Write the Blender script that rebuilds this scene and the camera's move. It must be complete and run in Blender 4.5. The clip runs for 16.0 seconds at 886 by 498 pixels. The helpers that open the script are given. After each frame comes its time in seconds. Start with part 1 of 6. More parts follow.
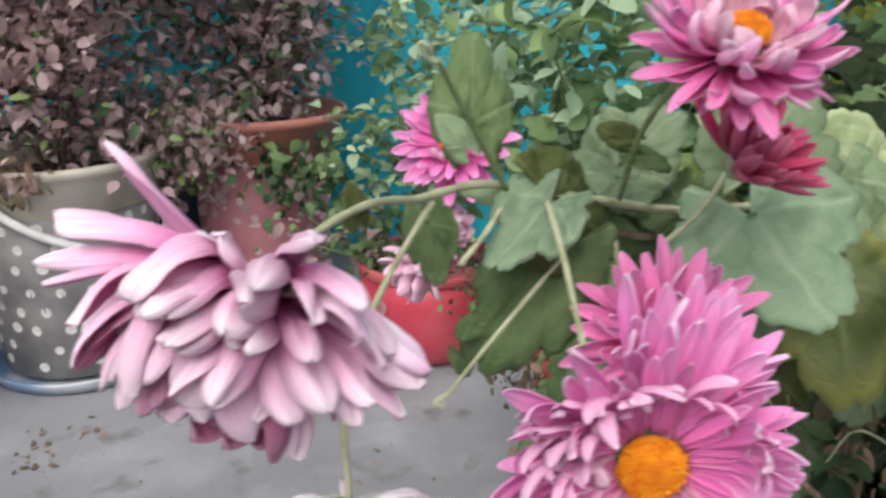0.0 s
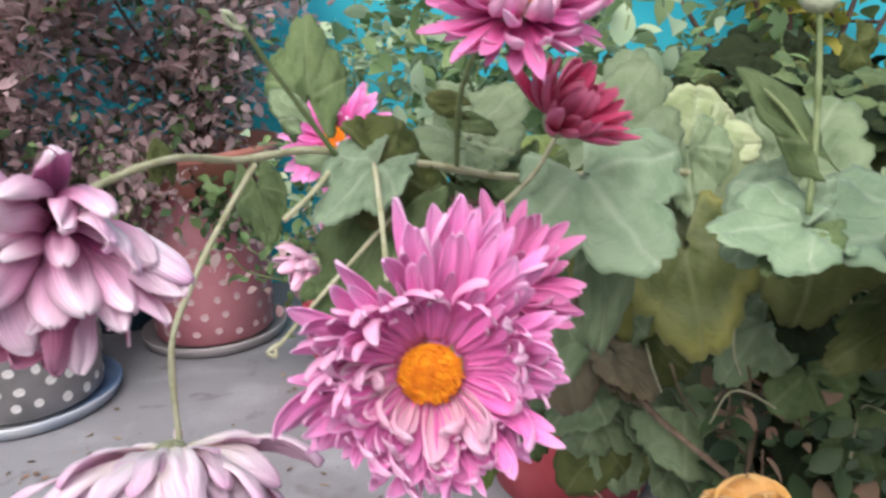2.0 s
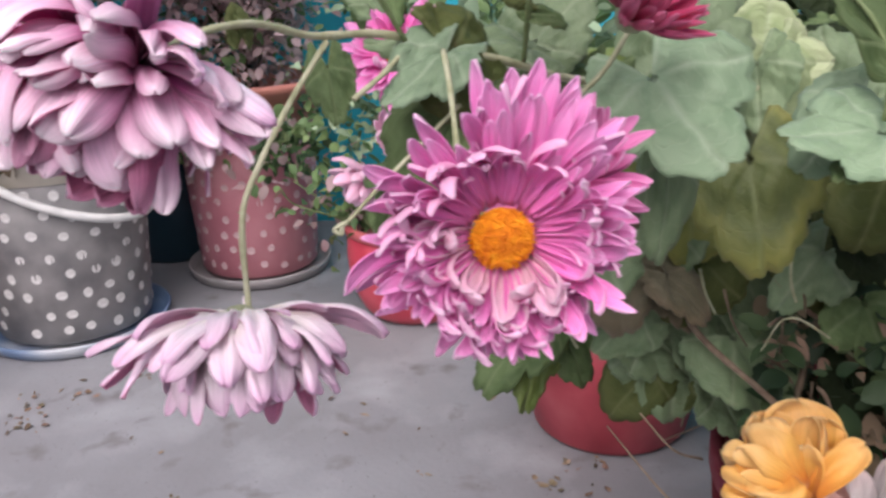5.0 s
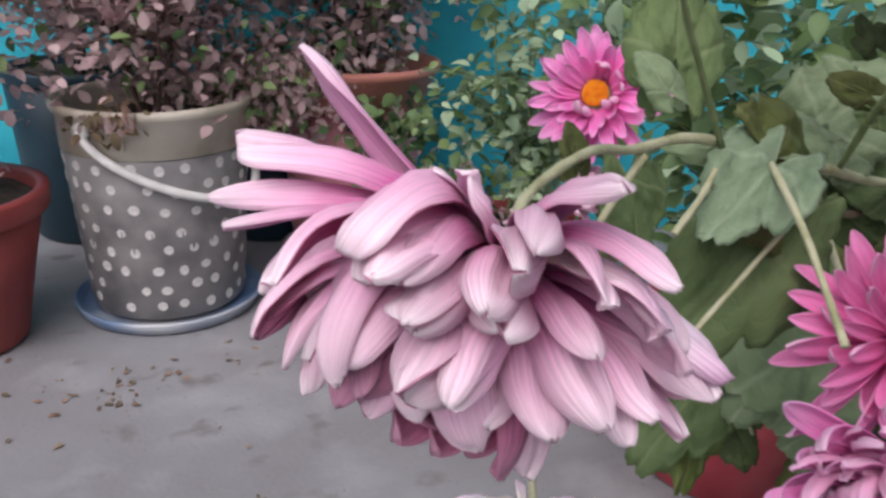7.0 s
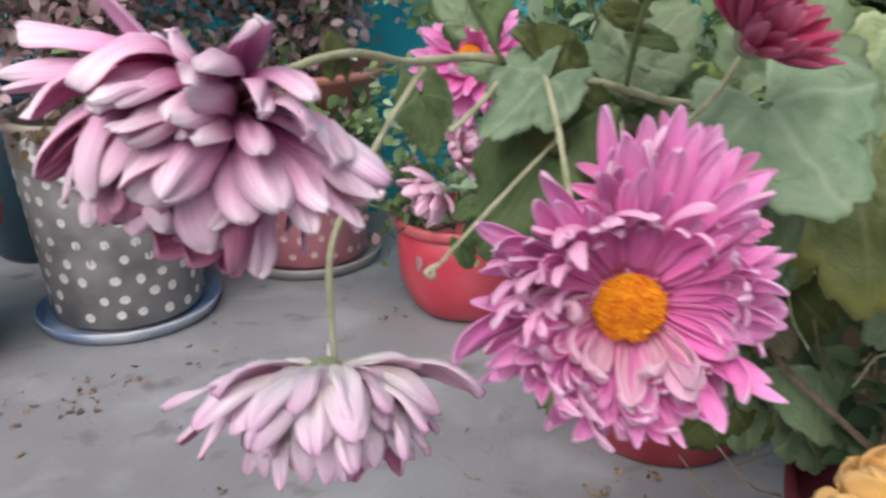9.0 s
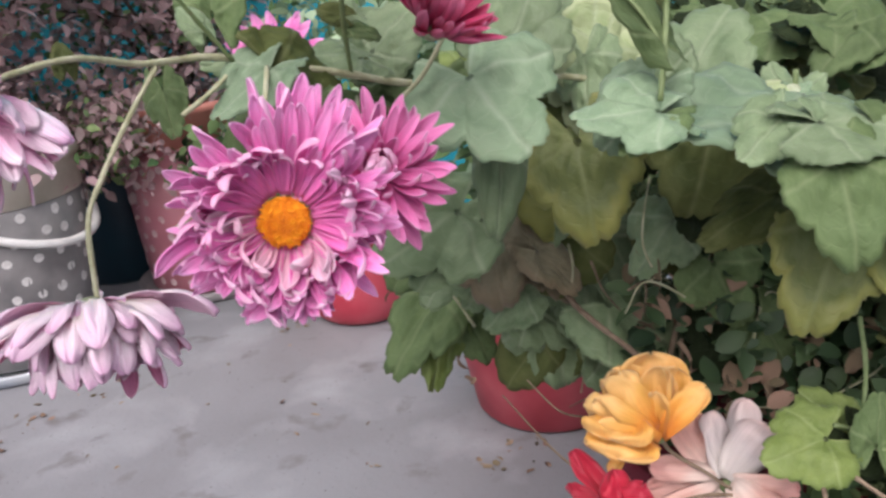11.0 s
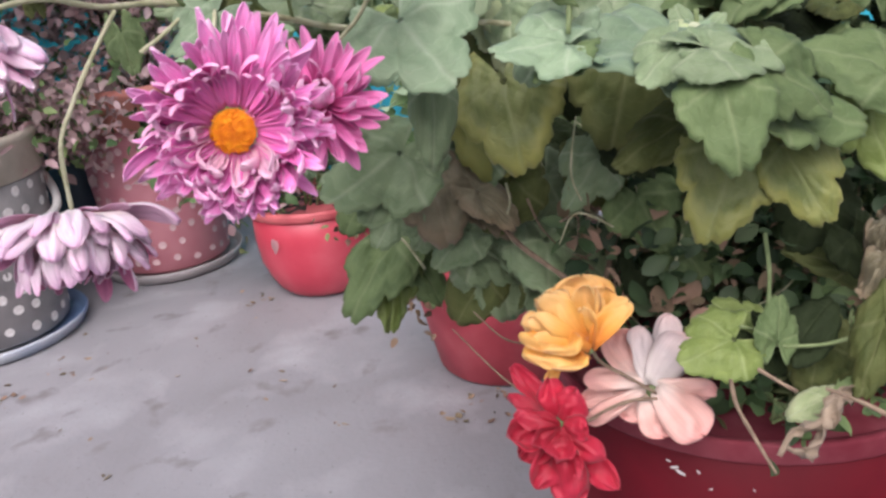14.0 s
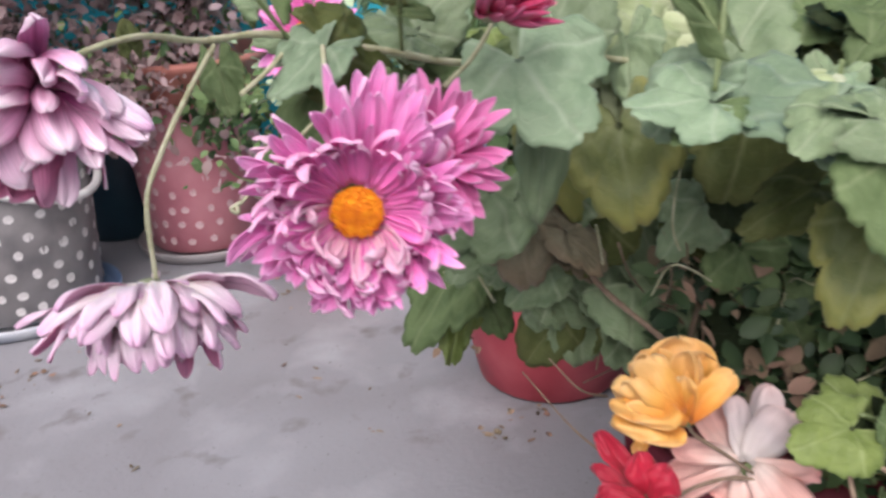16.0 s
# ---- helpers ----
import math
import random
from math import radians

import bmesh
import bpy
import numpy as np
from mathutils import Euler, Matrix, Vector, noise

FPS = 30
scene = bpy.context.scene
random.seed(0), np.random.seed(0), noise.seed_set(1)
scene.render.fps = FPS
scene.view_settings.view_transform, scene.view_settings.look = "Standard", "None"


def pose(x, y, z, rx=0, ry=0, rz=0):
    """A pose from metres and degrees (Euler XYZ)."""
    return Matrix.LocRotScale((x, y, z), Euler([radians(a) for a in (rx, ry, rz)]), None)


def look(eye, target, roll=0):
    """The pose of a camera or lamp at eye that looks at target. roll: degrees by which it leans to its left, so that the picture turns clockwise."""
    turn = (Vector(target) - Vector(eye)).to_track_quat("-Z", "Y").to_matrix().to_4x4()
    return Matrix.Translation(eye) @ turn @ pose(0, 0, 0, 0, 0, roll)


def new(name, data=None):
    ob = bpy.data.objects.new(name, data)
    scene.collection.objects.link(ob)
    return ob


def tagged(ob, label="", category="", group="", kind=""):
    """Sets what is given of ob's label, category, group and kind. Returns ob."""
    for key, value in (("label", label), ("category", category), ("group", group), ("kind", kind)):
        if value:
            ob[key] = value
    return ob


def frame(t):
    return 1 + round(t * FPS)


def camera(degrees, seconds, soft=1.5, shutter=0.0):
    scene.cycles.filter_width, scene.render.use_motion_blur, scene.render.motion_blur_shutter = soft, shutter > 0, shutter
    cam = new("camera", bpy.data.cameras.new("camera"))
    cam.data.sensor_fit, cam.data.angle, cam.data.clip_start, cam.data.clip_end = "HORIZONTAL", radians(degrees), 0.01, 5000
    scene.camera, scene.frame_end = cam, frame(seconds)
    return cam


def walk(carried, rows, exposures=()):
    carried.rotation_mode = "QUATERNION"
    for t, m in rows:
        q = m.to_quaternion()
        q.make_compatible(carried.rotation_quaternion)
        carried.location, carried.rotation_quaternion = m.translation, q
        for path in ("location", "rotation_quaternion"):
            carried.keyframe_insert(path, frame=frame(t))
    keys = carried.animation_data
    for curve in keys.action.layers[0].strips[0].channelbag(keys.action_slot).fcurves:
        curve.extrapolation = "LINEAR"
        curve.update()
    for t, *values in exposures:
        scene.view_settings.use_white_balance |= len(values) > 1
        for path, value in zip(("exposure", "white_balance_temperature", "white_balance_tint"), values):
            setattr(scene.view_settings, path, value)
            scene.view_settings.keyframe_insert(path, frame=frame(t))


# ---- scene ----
cam = camera(56.0, 16.0, soft=2.7, shutter=0.5)
PATH = [
    (0, (0.062, 0.042, 0.666), (-0.042, 1.933, 0.024), -0.2),
    (0.5, (0.081, 0.04, 0.672), (0.03, 1.934, 0.032), -1.0),
    (1, (0.087, 0.04, 0.664), (0.052, 1.938, 0.035), -1.5),
    (1.5, (0.096, 0.03, 0.661), (0.037, 1.932, 0.045), -2.1),
    (2, (0.102, 0.02, 0.648), (0.093, 1.937, 0.079), -2.8),
    (2.5, (0.116, 0.017, 0.641), (0.099, 1.918, 0.021), -4.4),
    (3, (0.125, 0.01, 0.636), (0.15, 1.906, -0.001), -4.2),
    (3.2, (0.132, 0.004, 0.635), (0.157, 1.885, -0.043), -4.5),
    (5.5, (0.080, 0.024, 0.629), (-0.060, 1.854, -0.031), -1.0),
    (6, (0.063, 0.044, 0.650), (-0.109, 1.856, -0.050), -0.5),
    (6.3, (0.046, 0.054, 0.640), (-0.137, 1.867, -0.055), 1.5),
    (6.5, (0.042, 0.061, 0.650), (-0.155, 1.868, -0.054), 1.8),
    (7, (0.029, 0.075, 0.652), (-0.231, 1.873, -0.056), 1.7),
    (7.5, (0.028, 0.078, 0.653), (-0.266, 1.870, -0.057), 2.0),
    (8, (0.035, 0.066, 0.644), (-0.248, 1.858, -0.071), 1.4),
    (8.5, (0.058, 0.052, 0.645), (-0.184, 1.854, -0.059), -0.1),
    (9, (0.077, 0.037, 0.638), (-0.129, 1.851, -0.048), -1.0),
    (9.5, (0.099, 0.027, 0.643), (-0.025, 1.893, -0.065), -2.1),
    (10, (0.113, 0.014, 0.636), (0.027, 1.89, -0.054), -2.4),
    (10.2, (0.121, 0.002, 0.639), (0.047, 1.879, -0.047), -3.3),
    (12.3, (0.154, -0.039, 0.626), (0.144, 1.846, -0.043), -6.2),
    (12.5, (0.153, -0.042, 0.626), (0.161, 1.83, -0.078), -6.1),
    (13, (0.159, -0.062, 0.623), (0.191, 1.811, -0.078), -6.3),
    (13.5, (0.158, -0.066, 0.622), (0.189, 1.796, -0.109), -6.9),
    (14, (0.154, -0.077, 0.622), (0.196, 1.787, -0.1), -6.7),
    (14.5, (0.155, -0.08, 0.617), (0.2, 1.783, -0.108), -6.4),
    (15, (0.153, -0.081, 0.621), (0.212, 1.779, -0.11), -6.4),
    (15.5, (0.143, -0.063, 0.636), (0.178, 1.801, -0.087), -4.7),
    (16, (0.122, -0.023, 0.644), (0.105, 1.826, -0.119), -3.4),
]
walk(cam, [(t, look(eye, target, roll)) for t, eye, target, roll in PATH], exposures=((0.0, 0.44, 6500, 10), (0.5, 0.56, 6500, 11), (1.5, 0.68, 6500, 14), (3.0, 0.68, 6500, 21), (5.4, 0.46, 6500, 20), (6.0, 0.34, 6500, 15), (6.6, 0.24, 6500, 16), (7.5, 0.08, 6500, 21), (8.5, 0.2, 6500, 13), (10.0, 0.54, 6500, 17), (12.5, 0.63, 6500, 21), (13.0, 0.69, 6500, 22), (14.5, 0.76, 6500, 23), (15.5, 0.80, 6500, 22), (16.0, 0.66, 6500, 21)))

# ---- world and light ----
world = bpy.data.worlds.new("overcast_sky")
scene.world = world
world.use_nodes = True
wn, wl = world.node_tree.nodes, world.node_tree.links
sky = wn.new("ShaderNodeTexSky")
sky.sky_type = "NISHITA"
sky.sun_disc = False
sky.sun_elevation, sky.sun_rotation = radians(52), radians(193)
sky.dust_density = 4.0
soft_sky = wn.new("ShaderNodeHueSaturation")
soft_sky.inputs["Saturation"].default_value = 0.35
wl.new(sky.outputs[0], soft_sky.inputs["Color"])
wl.new(soft_sky.outputs[0], wn["Background"].inputs["Color"])
wn["Background"].inputs["Strength"].default_value = 0.13
sun_data = bpy.data.lights.new("sun", "SUN")
sun_data.energy, sun_data.angle, sun_data.color = 1.7, radians(60), (1.0, 0.96, 0.92)
sun = new("sun", sun_data)
sun.matrix_world = look((-0.55, -2.3, 3.0), (0, 0, 0))

# ---- materials ----


def material(name, colours, scale=20.0, rough=0.6, bump=0.1, detail=6.0, fine=0.0, metal=0.0, sheen=0.0, passing=0.0,
             random_spread=0.0, stretch=(1, 1, 1), island=False, spec=0.5, coat=0.0, bump_scale=None):
    """Noise-varied surface: colours are dark, mid and light; passing is the share of light that passes."""
    m = bpy.data.materials.new(name)
    m.use_nodes = True
    n, l = m.node_tree.nodes, m.node_tree.links
    b = n["Principled BSDF"]
    co = n.new("ShaderNodeTexCoord")
    mp = n.new("ShaderNodeMapping")
    mp.inputs["Scale"].default_value = stretch
    l.new(co.outputs["Object"], mp.inputs["Vector"])
    tex = n.new("ShaderNodeTexNoise")
    tex.inputs["Scale"].default_value, tex.inputs["Detail"].default_value = scale, detail
    l.new(mp.outputs[0], tex.inputs["Vector"])
    ramp = n.new("ShaderNodeValToRGB")
    e = ramp.color_ramp.elements
    e[0].position, e[1].position = 0.3, 0.7
    e[0].color, e[1].color = (*colours[0], 1), (*colours[-1], 1)
    if len(colours) > 2:
        k = e.new(0.5)
        k.color = (*colours[1], 1)
    l.new(tex.outputs["Fac"], ramp.inputs["Fac"])
    last = ramp.outputs["Color"]
    if random_spread:
        hs = n.new("ShaderNodeHueSaturation")
        src = n.new("ShaderNodeNewGeometry").outputs["Random Per Island"] if island else n.new("ShaderNodeObjectInfo").outputs["Random"]
        mr = n.new("ShaderNodeMapRange")
        mr.inputs["To Min"].default_value, mr.inputs["To Max"].default_value = 1 - random_spread, 1 + random_spread
        l.new(src, mr.inputs["Value"])
        l.new(mr.outputs[0], hs.inputs["Value"])
        mh = n.new("ShaderNodeMapRange")
        mh.inputs["To Min"].default_value, mh.inputs["To Max"].default_value = 0.5 + random_spread * 0.06, 0.5 - random_spread * 0.06
        l.new(src, mh.inputs["Value"])
        l.new(mh.outputs[0], hs.inputs["Hue"])
        l.new(last, hs.inputs["Color"])
        last = hs.outputs["Color"]
    l.new(last, b.inputs["Base Color"])
    b.inputs["Roughness"].default_value, b.inputs["Metallic"].default_value = rough, metal
    b.inputs["Sheen Weight"].default_value = sheen
    b.inputs["Specular IOR Level"].default_value = spec
    b.inputs["Coat Weight"].default_value = coat
    if bump:
        t2 = n.new("ShaderNodeTexNoise")
        t2.inputs["Scale"].default_value, t2.inputs["Detail"].default_value = (bump_scale or fine or scale * 4), 5
        l.new(mp.outputs[0], t2.inputs["Vector"])
        bp = n.new("ShaderNodeBump")
        bp.inputs["Strength"].default_value, bp.inputs["Distance"].default_value = bump, 0.002
        l.new(t2.outputs["Fac"], bp.inputs["Height"])
        l.new(bp.outputs[0], b.inputs["Normal"])
    if passing:
        tr = n.new("ShaderNodeBsdfTranslucent")
        l.new(last, tr.inputs["Color"])
        mx = n.new("ShaderNodeMixShader")
        mx.inputs["Fac"].default_value = passing
        l.new(b.outputs[0], mx.inputs[1])
        l.new(tr.outputs[0], mx.inputs[2])
        l.new(mx.outputs[0], n["Material Output"].inputs["Surface"])
    return m


def petal_material(name, base, mid, tip, length, near=None, streak=0.35, rough=0.5, passing=0.42, spread=0.10):
    """Colour from the petal's foot to its tip, with fine streaks that run along it."""
    m = bpy.data.materials.new(name)
    m.use_nodes = True
    n, l = m.node_tree.nodes, m.node_tree.links
    b = n["Principled BSDF"]
    co = n.new("ShaderNodeTexCoord")
    xyz = n.new("ShaderNodeSeparateXYZ")
    l.new(co.outputs["UV"], xyz.inputs[0])
    blotch = n.new("ShaderNodeTexNoise")
    blotch.inputs["Detail"].default_value = 3
    info = n.new("ShaderNodeObjectInfo")
    off = n.new("ShaderNodeVectorMath")
    off.operation = "ADD"
    l.new(co.outputs["Object"], off.inputs[0])
    l.new(info.outputs["Random"], off.inputs[1])
    blotch.inputs["Scale"].default_value = 2.2 / length
    l.new(off.outputs[0], blotch.inputs["Vector"])
    add = n.new("ShaderNodeMath")
    add.operation = "MULTIPLY_ADD"
    add.inputs[1].default_value = 0.5
    l.new(blotch.outputs["Fac"], add.inputs[0])
    sub = n.new("ShaderNodeMath")
    sub.operation = "SUBTRACT"
    sub.inputs[1].default_value = 0.25
    l.new(xyz.outputs["Y"], sub.inputs[0])
    l.new(sub.outputs[0], add.inputs[2])
    ramp = n.new("ShaderNodeValToRGB")
    e = ramp.color_ramp.elements
    e[0].position, e[1].position = 0.02, 1.0
    e[0].color, e[1].color = (*base, 1), (*tip, 1)
    e.new(0.44 if near else 0.34).color = (*mid, 1)
    if near:
        e.new(0.21).color = (*near, 1)
    l.new(add.outputs[0], ramp.inputs["Fac"])
    mp = n.new("ShaderNodeMapping")
    mp.inputs["Scale"].default_value = (34, 1.4, 1)
    l.new(co.outputs["UV"], mp.inputs["Vector"])
    st = n.new("ShaderNodeTexNoise")
    st.noise_dimensions = "4D"
    st.inputs["Scale"].default_value, st.inputs["Detail"].default_value = 1.0, 3
    l.new(mp.outputs[0], st.inputs["Vector"])
    l.new(info.outputs["Random"], st.inputs["W"])
    hs = n.new("ShaderNodeHueSaturation")
    mr = n.new("ShaderNodeMapRange")
    mr.inputs["From Min"].default_value, mr.inputs["From Max"].default_value = 0.3, 0.7
    mr.inputs["To Min"].default_value, mr.inputs["To Max"].default_value = 1 - streak, 1 + streak
    l.new(st.outputs["Fac"], mr.inputs["Value"])
    rv = n.new("ShaderNodeMapRange")
    rv.inputs["To Min"].default_value, rv.inputs["To Max"].default_value = 1 - spread, 1 + spread
    l.new(info.outputs["Random"], rv.inputs["Value"])
    mul = n.new("ShaderNodeMath")
    mul.operation = "MULTIPLY"
    l.new(mr.outputs[0], mul.inputs[0])
    l.new(rv.outputs[0], mul.inputs[1])
    l.new(mul.outputs[0], hs.inputs["Value"])
    l.new(ramp.outputs[0], hs.inputs["Color"])
    l.new(hs.outputs[0], b.inputs["Base Color"])
    b.inputs["Roughness"].default_value = rough
    b.inputs["Sheen Weight"].default_value = 0.15
    bp = n.new("ShaderNodeBump")
    bp.inputs["Strength"].default_value, bp.inputs["Distance"].default_value = 0.5, 0.0006
    l.new(st.outputs["Fac"], bp.inputs["Height"])
    l.new(bp.outputs[0], b.inputs["Normal"])
    tr = n.new("ShaderNodeBsdfTranslucent")
    l.new(hs.outputs[0], tr.inputs["Color"])
    mx = n.new("ShaderNodeMixShader")
    mx.inputs["Fac"].default_value = passing
    l.new(b.outputs[0], mx.inputs[1])
    l.new(tr.outputs[0], mx.inputs[2])
    l.new(mx.outputs[0], n["Material Output"].inputs["Surface"])
    return m


def leaf_material(name, dark, light, vein, edge=None, rough=0.55, passing=0.22, spread=0.15, sheen=0.1, spec=0.5):
    """A leaf blade: blotched green, paler midrib and side veins, a tinted margin."""
    m = bpy.data.materials.new(name)
    m.use_nodes = True
    n, l = m.node_tree.nodes, m.node_tree.links
    b = n["Principled BSDF"]
    co = n.new("ShaderNodeTexCoord")
    info = n.new("ShaderNodeObjectInfo")
    xyz = n.new("ShaderNodeSeparateXYZ")
    l.new(co.outputs["UV"], xyz.inputs[0])
    nz = n.new("ShaderNodeTexNoise")
    nz.noise_dimensions = "4D"
    nz.inputs["Scale"].default_value, nz.inputs["Detail"].default_value = 3.0, 5
    l.new(co.outputs["UV"], nz.inputs["Vector"])
    l.new(info.outputs["Random"], nz.inputs["W"])
    ramp = n.new("ShaderNodeValToRGB")
    e = ramp.color_ramp.elements
    e[0].position, e[1].position = 0.32, 0.68
    e[0].color, e[1].color = (*dark, 1), (*light, 1)
    l.new(nz.outputs["Fac"], ramp.inputs["Fac"])

    def calc(op, a, c=None, d=None):
        k = n.new("ShaderNodeMath")
        k.operation = op
        for i, v in enumerate((a, c, d)):
            if v is None:
                continue
            if isinstance(v, (int, float)):
                k.inputs[i].default_value = v
            else:
                l.new(v, k.inputs[i])
        return k.outputs[0]

    wob = calc("MULTIPLY_ADD", calc("SUBTRACT", nz.outputs["Fac"], 0.5), 0.03, xyz.outputs["X"])
    v = None
    for at in (0.5, 0.25, 0.75, 0.02, 0.98):
        near = calc("MULTIPLY", calc("ABSOLUTE", calc("SUBTRACT", wob, at)), calc("ADD", xyz.outputs["Y"], 0.03))
        line = calc("SUBTRACT", 1.0, calc("MULTIPLY", near, 95.0))
        # side veins that leave the main vein at a slant
        slant = calc("MULTIPLY_ADD", calc("ABSOLUTE", calc("SUBTRACT", wob, at)), -2.4, xyz.outputs["Y"])
        side = calc("ABSOLUTE", calc("SUBTRACT", calc("FRACT", calc("MULTIPLY", slant, 5.0)), 0.5))
        side = calc("SUBTRACT", 0.45, calc("MULTIPLY", side, 7.0))
        close = calc("LESS_THAN", calc("ABSOLUTE", calc("SUBTRACT", wob, at)), 0.115)
        line = calc("MAXIMUM", line, calc("MULTIPLY", side, close))
        v = line if v is None else calc("MAXIMUM", v, line)
    v = calc("MULTIPLY", calc("MINIMUM", calc("MAXIMUM", v, 0.0), 1.0), calc("MINIMUM", calc("MULTIPLY", xyz.outputs["Y"], 5.0), 1.0))
    mixv = n.new("ShaderNodeMix")
    mixv.data_type = "RGBA"
    l.new(calc("MULTIPLY", v, 0.42), mixv.inputs["Factor"])
    last = ramp.outputs[0]
    if edge:
        me = n.new("ShaderNodeMix")
        me.data_type = "RGBA"
        rim = calc("MULTIPLY", xyz.outputs["Y"], calc("ADD", nz.outputs["Fac"], 0.2))
        l.new(calc("MINIMUM", calc("MAXIMUM", calc("MULTIPLY", calc("SUBTRACT", rim, 0.42), 2.0), 0.0), 1.0), me.inputs["Factor"])
        l.new(last, me.inputs["A"])
        me.inputs["B"].default_value = (*edge, 1)
        last = me.outputs["Result"]
    l.new(last, mixv.inputs["A"])
    mixv.inputs["B"].default_value = (*vein, 1)
    hs = n.new("ShaderNodeHueSaturation")
    rv = n.new("ShaderNodeMapRange")
    rv.inputs["To Min"].default_value, rv.inputs["To Max"].default_value = 1 - spread, 1 + spread
    l.new(info.outputs["Random"], rv.inputs["Value"])
    l.new(rv.outputs[0], hs.inputs["Value"])
    l.new(mixv.outputs["Result"], hs.inputs["Color"])
    l.new(hs.outputs[0], b.inputs["Base Color"])
    b.inputs["Roughness"].default_value = rough
    b.inputs["Sheen Weight"].default_value = sheen
    b.inputs["Specular IOR Level"].default_value = spec
    fine = n.new("ShaderNodeTexNoise")
    fine.inputs["Scale"].default_value, fine.inputs["Detail"].default_value = 14, 4
    l.new(co.outputs["UV"], fine.inputs["Vector"])
    bp = n.new("ShaderNodeBump")
    bp.inputs["Strength"].default_value, bp.inputs["Distance"].default_value = 0.6, 0.0012
    l.new(calc("SUBTRACT", fine.outputs["Fac"], calc("MULTIPLY", v, 0.6)), bp.inputs["Height"])
    l.new(bp.outputs[0], b.inputs["Normal"])
    tr = n.new("ShaderNodeBsdfTranslucent")
    l.new(hs.outputs[0], tr.inputs["Color"])
    mx = n.new("ShaderNodeMixShader")
    mx.inputs["Fac"].default_value = passing
    l.new(b.outputs[0], mx.inputs[1])
    l.new(tr.outputs[0], mx.inputs[2])
    l.new(mx.outputs[0], n["Material Output"].inputs["Surface"])
    return m




def concrete_material():
    """Trowelled concrete: broad cloudy stains, pale smears, dark pits and fine grit."""
    m = bpy.data.materials.new("weathered_concrete")
    m.use_nodes = True
    n, l = m.node_tree.nodes, m.node_tree.links
    b = n["Principled BSDF"]
    co = n.new("ShaderNodeTexCoord").outputs["Object"]

    def cloud(scale, detail, lo, hi, distort=0.0):
        k = n.new("ShaderNodeTexNoise")
        k.inputs["Scale"].default_value, k.inputs["Detail"].default_value, k.inputs["Distortion"].default_value = scale, detail, distort
        l.new(co, k.inputs["Vector"])
        r = n.new("ShaderNodeMapRange")
        r.inputs["From Min"].default_value, r.inputs["From Max"].default_value = lo, hi
        l.new(k.outputs["Fac"], r.inputs["Value"])
        return r.outputs[0]

    def mix(fac, a, colour):
        k = n.new("ShaderNodeMix")
        k.data_type = "RGBA"
        l.new(fac, k.inputs["Factor"])
        if isinstance(a, tuple):
            k.inputs["A"].default_value = (*a, 1)
        else:
            l.new(a, k.inputs["A"])
        k.inputs["B"].default_value = (*colour, 1)
        return k.outputs["Result"]

    c = mix(cloud(2.3, 6, 0.35, 0.65, 0.4), (0.184, 0.184, 0.196), (0.246, 0.252, 0.271))
    c = mix(cloud(6.0, 10, 0.52, 0.74, 0.25), c, (0.312, 0.323, 0.344))
    c = mix(cloud(13.0, 9, 0.60, 0.72, 0.2), c, (0.145, 0.135, 0.14))
    c = mix(cloud(170.0, 3, 0.66, 0.74), c, (0.12, 0.115, 0.12))
    l.new(c, b.inputs["Base Color"])
    b.inputs["Roughness"].default_value = 0.82
    grit = n.new("ShaderNodeTexNoise")
    grit.inputs["Scale"].default_value, grit.inputs["Detail"].default_value = 120, 6
    l.new(co, grit.inputs["Vector"])
    bp = n.new("ShaderNodeBump")
    bp.inputs["Strength"].default_value, bp.inputs["Distance"].default_value = 0.4, 0.002
    l.new(grit.outputs["Fac"], bp.inputs["Height"])
    l.new(bp.outputs[0], b.inputs["Normal"])
    return m


CONCRETE = concrete_material()
WALL_PAINT = material("turquoise_wall_paint", [(0.0, 0.22, 0.32), (0.005, 0.33, 0.42), (0.02, 0.42, 0.50)], scale=4, rough=0.75, bump=0.3, detail=8, fine=90)
PLASTER = material("old_plaster", [(0.33, 0.32, 0.30), (0.48, 0.46, 0.44)], scale=3, rough=0.9, bump=0.3)
GREY_BUCKET = material("dark_grey_bucket_paint", [(0.12, 0.118, 0.122), (0.195, 0.19, 0.19), (0.26, 0.25, 0.25)], scale=14, rough=0.55, bump=0.15, detail=7)
BEIGE = material("beige_bucket_plastic", [(0.36, 0.32, 0.25), (0.52, 0.48, 0.40), (0.60, 0.56, 0.48)], scale=10, rough=0.5, bump=0.12)
DOT_WHITE = material("white_dot_paint", [(0.50, 0.49, 0.48), (0.70, 0.69, 0.68)], scale=80, rough=0.6, bump=0.2)
BAIL = material("white_plastic_bail", [(0.55, 0.55, 0.54), (0.76, 0.76, 0.74)], scale=30, rough=0.45)
SAUCER_BLUE = material("worn_blue_white_saucer", [(0.05, 0.11, 0.24), (0.16, 0.24, 0.38), (0.62, 0.64, 0.64)], scale=4.5, rough=0.5, bump=0.1, detail=3)
DOT_DUSTY = material("dusty_pink_white_dot_paint", [(0.48, 0.30, 0.32), (0.66, 0.50, 0.51)], scale=40, rough=0.7, bump=0.2)
RED_RIM = material("faded_red_rim", [(0.46, 0.07, 0.085), (0.58, 0.14, 0.15)], scale=20, rough=0.5, bump=0.08)
RED_DULL = material("dusty_red_plastic", [(0.28, 0.03, 0.045), (0.38, 0.052, 0.07), (0.45, 0.095, 0.11)], scale=11, rough=0.5, bump=0.08)
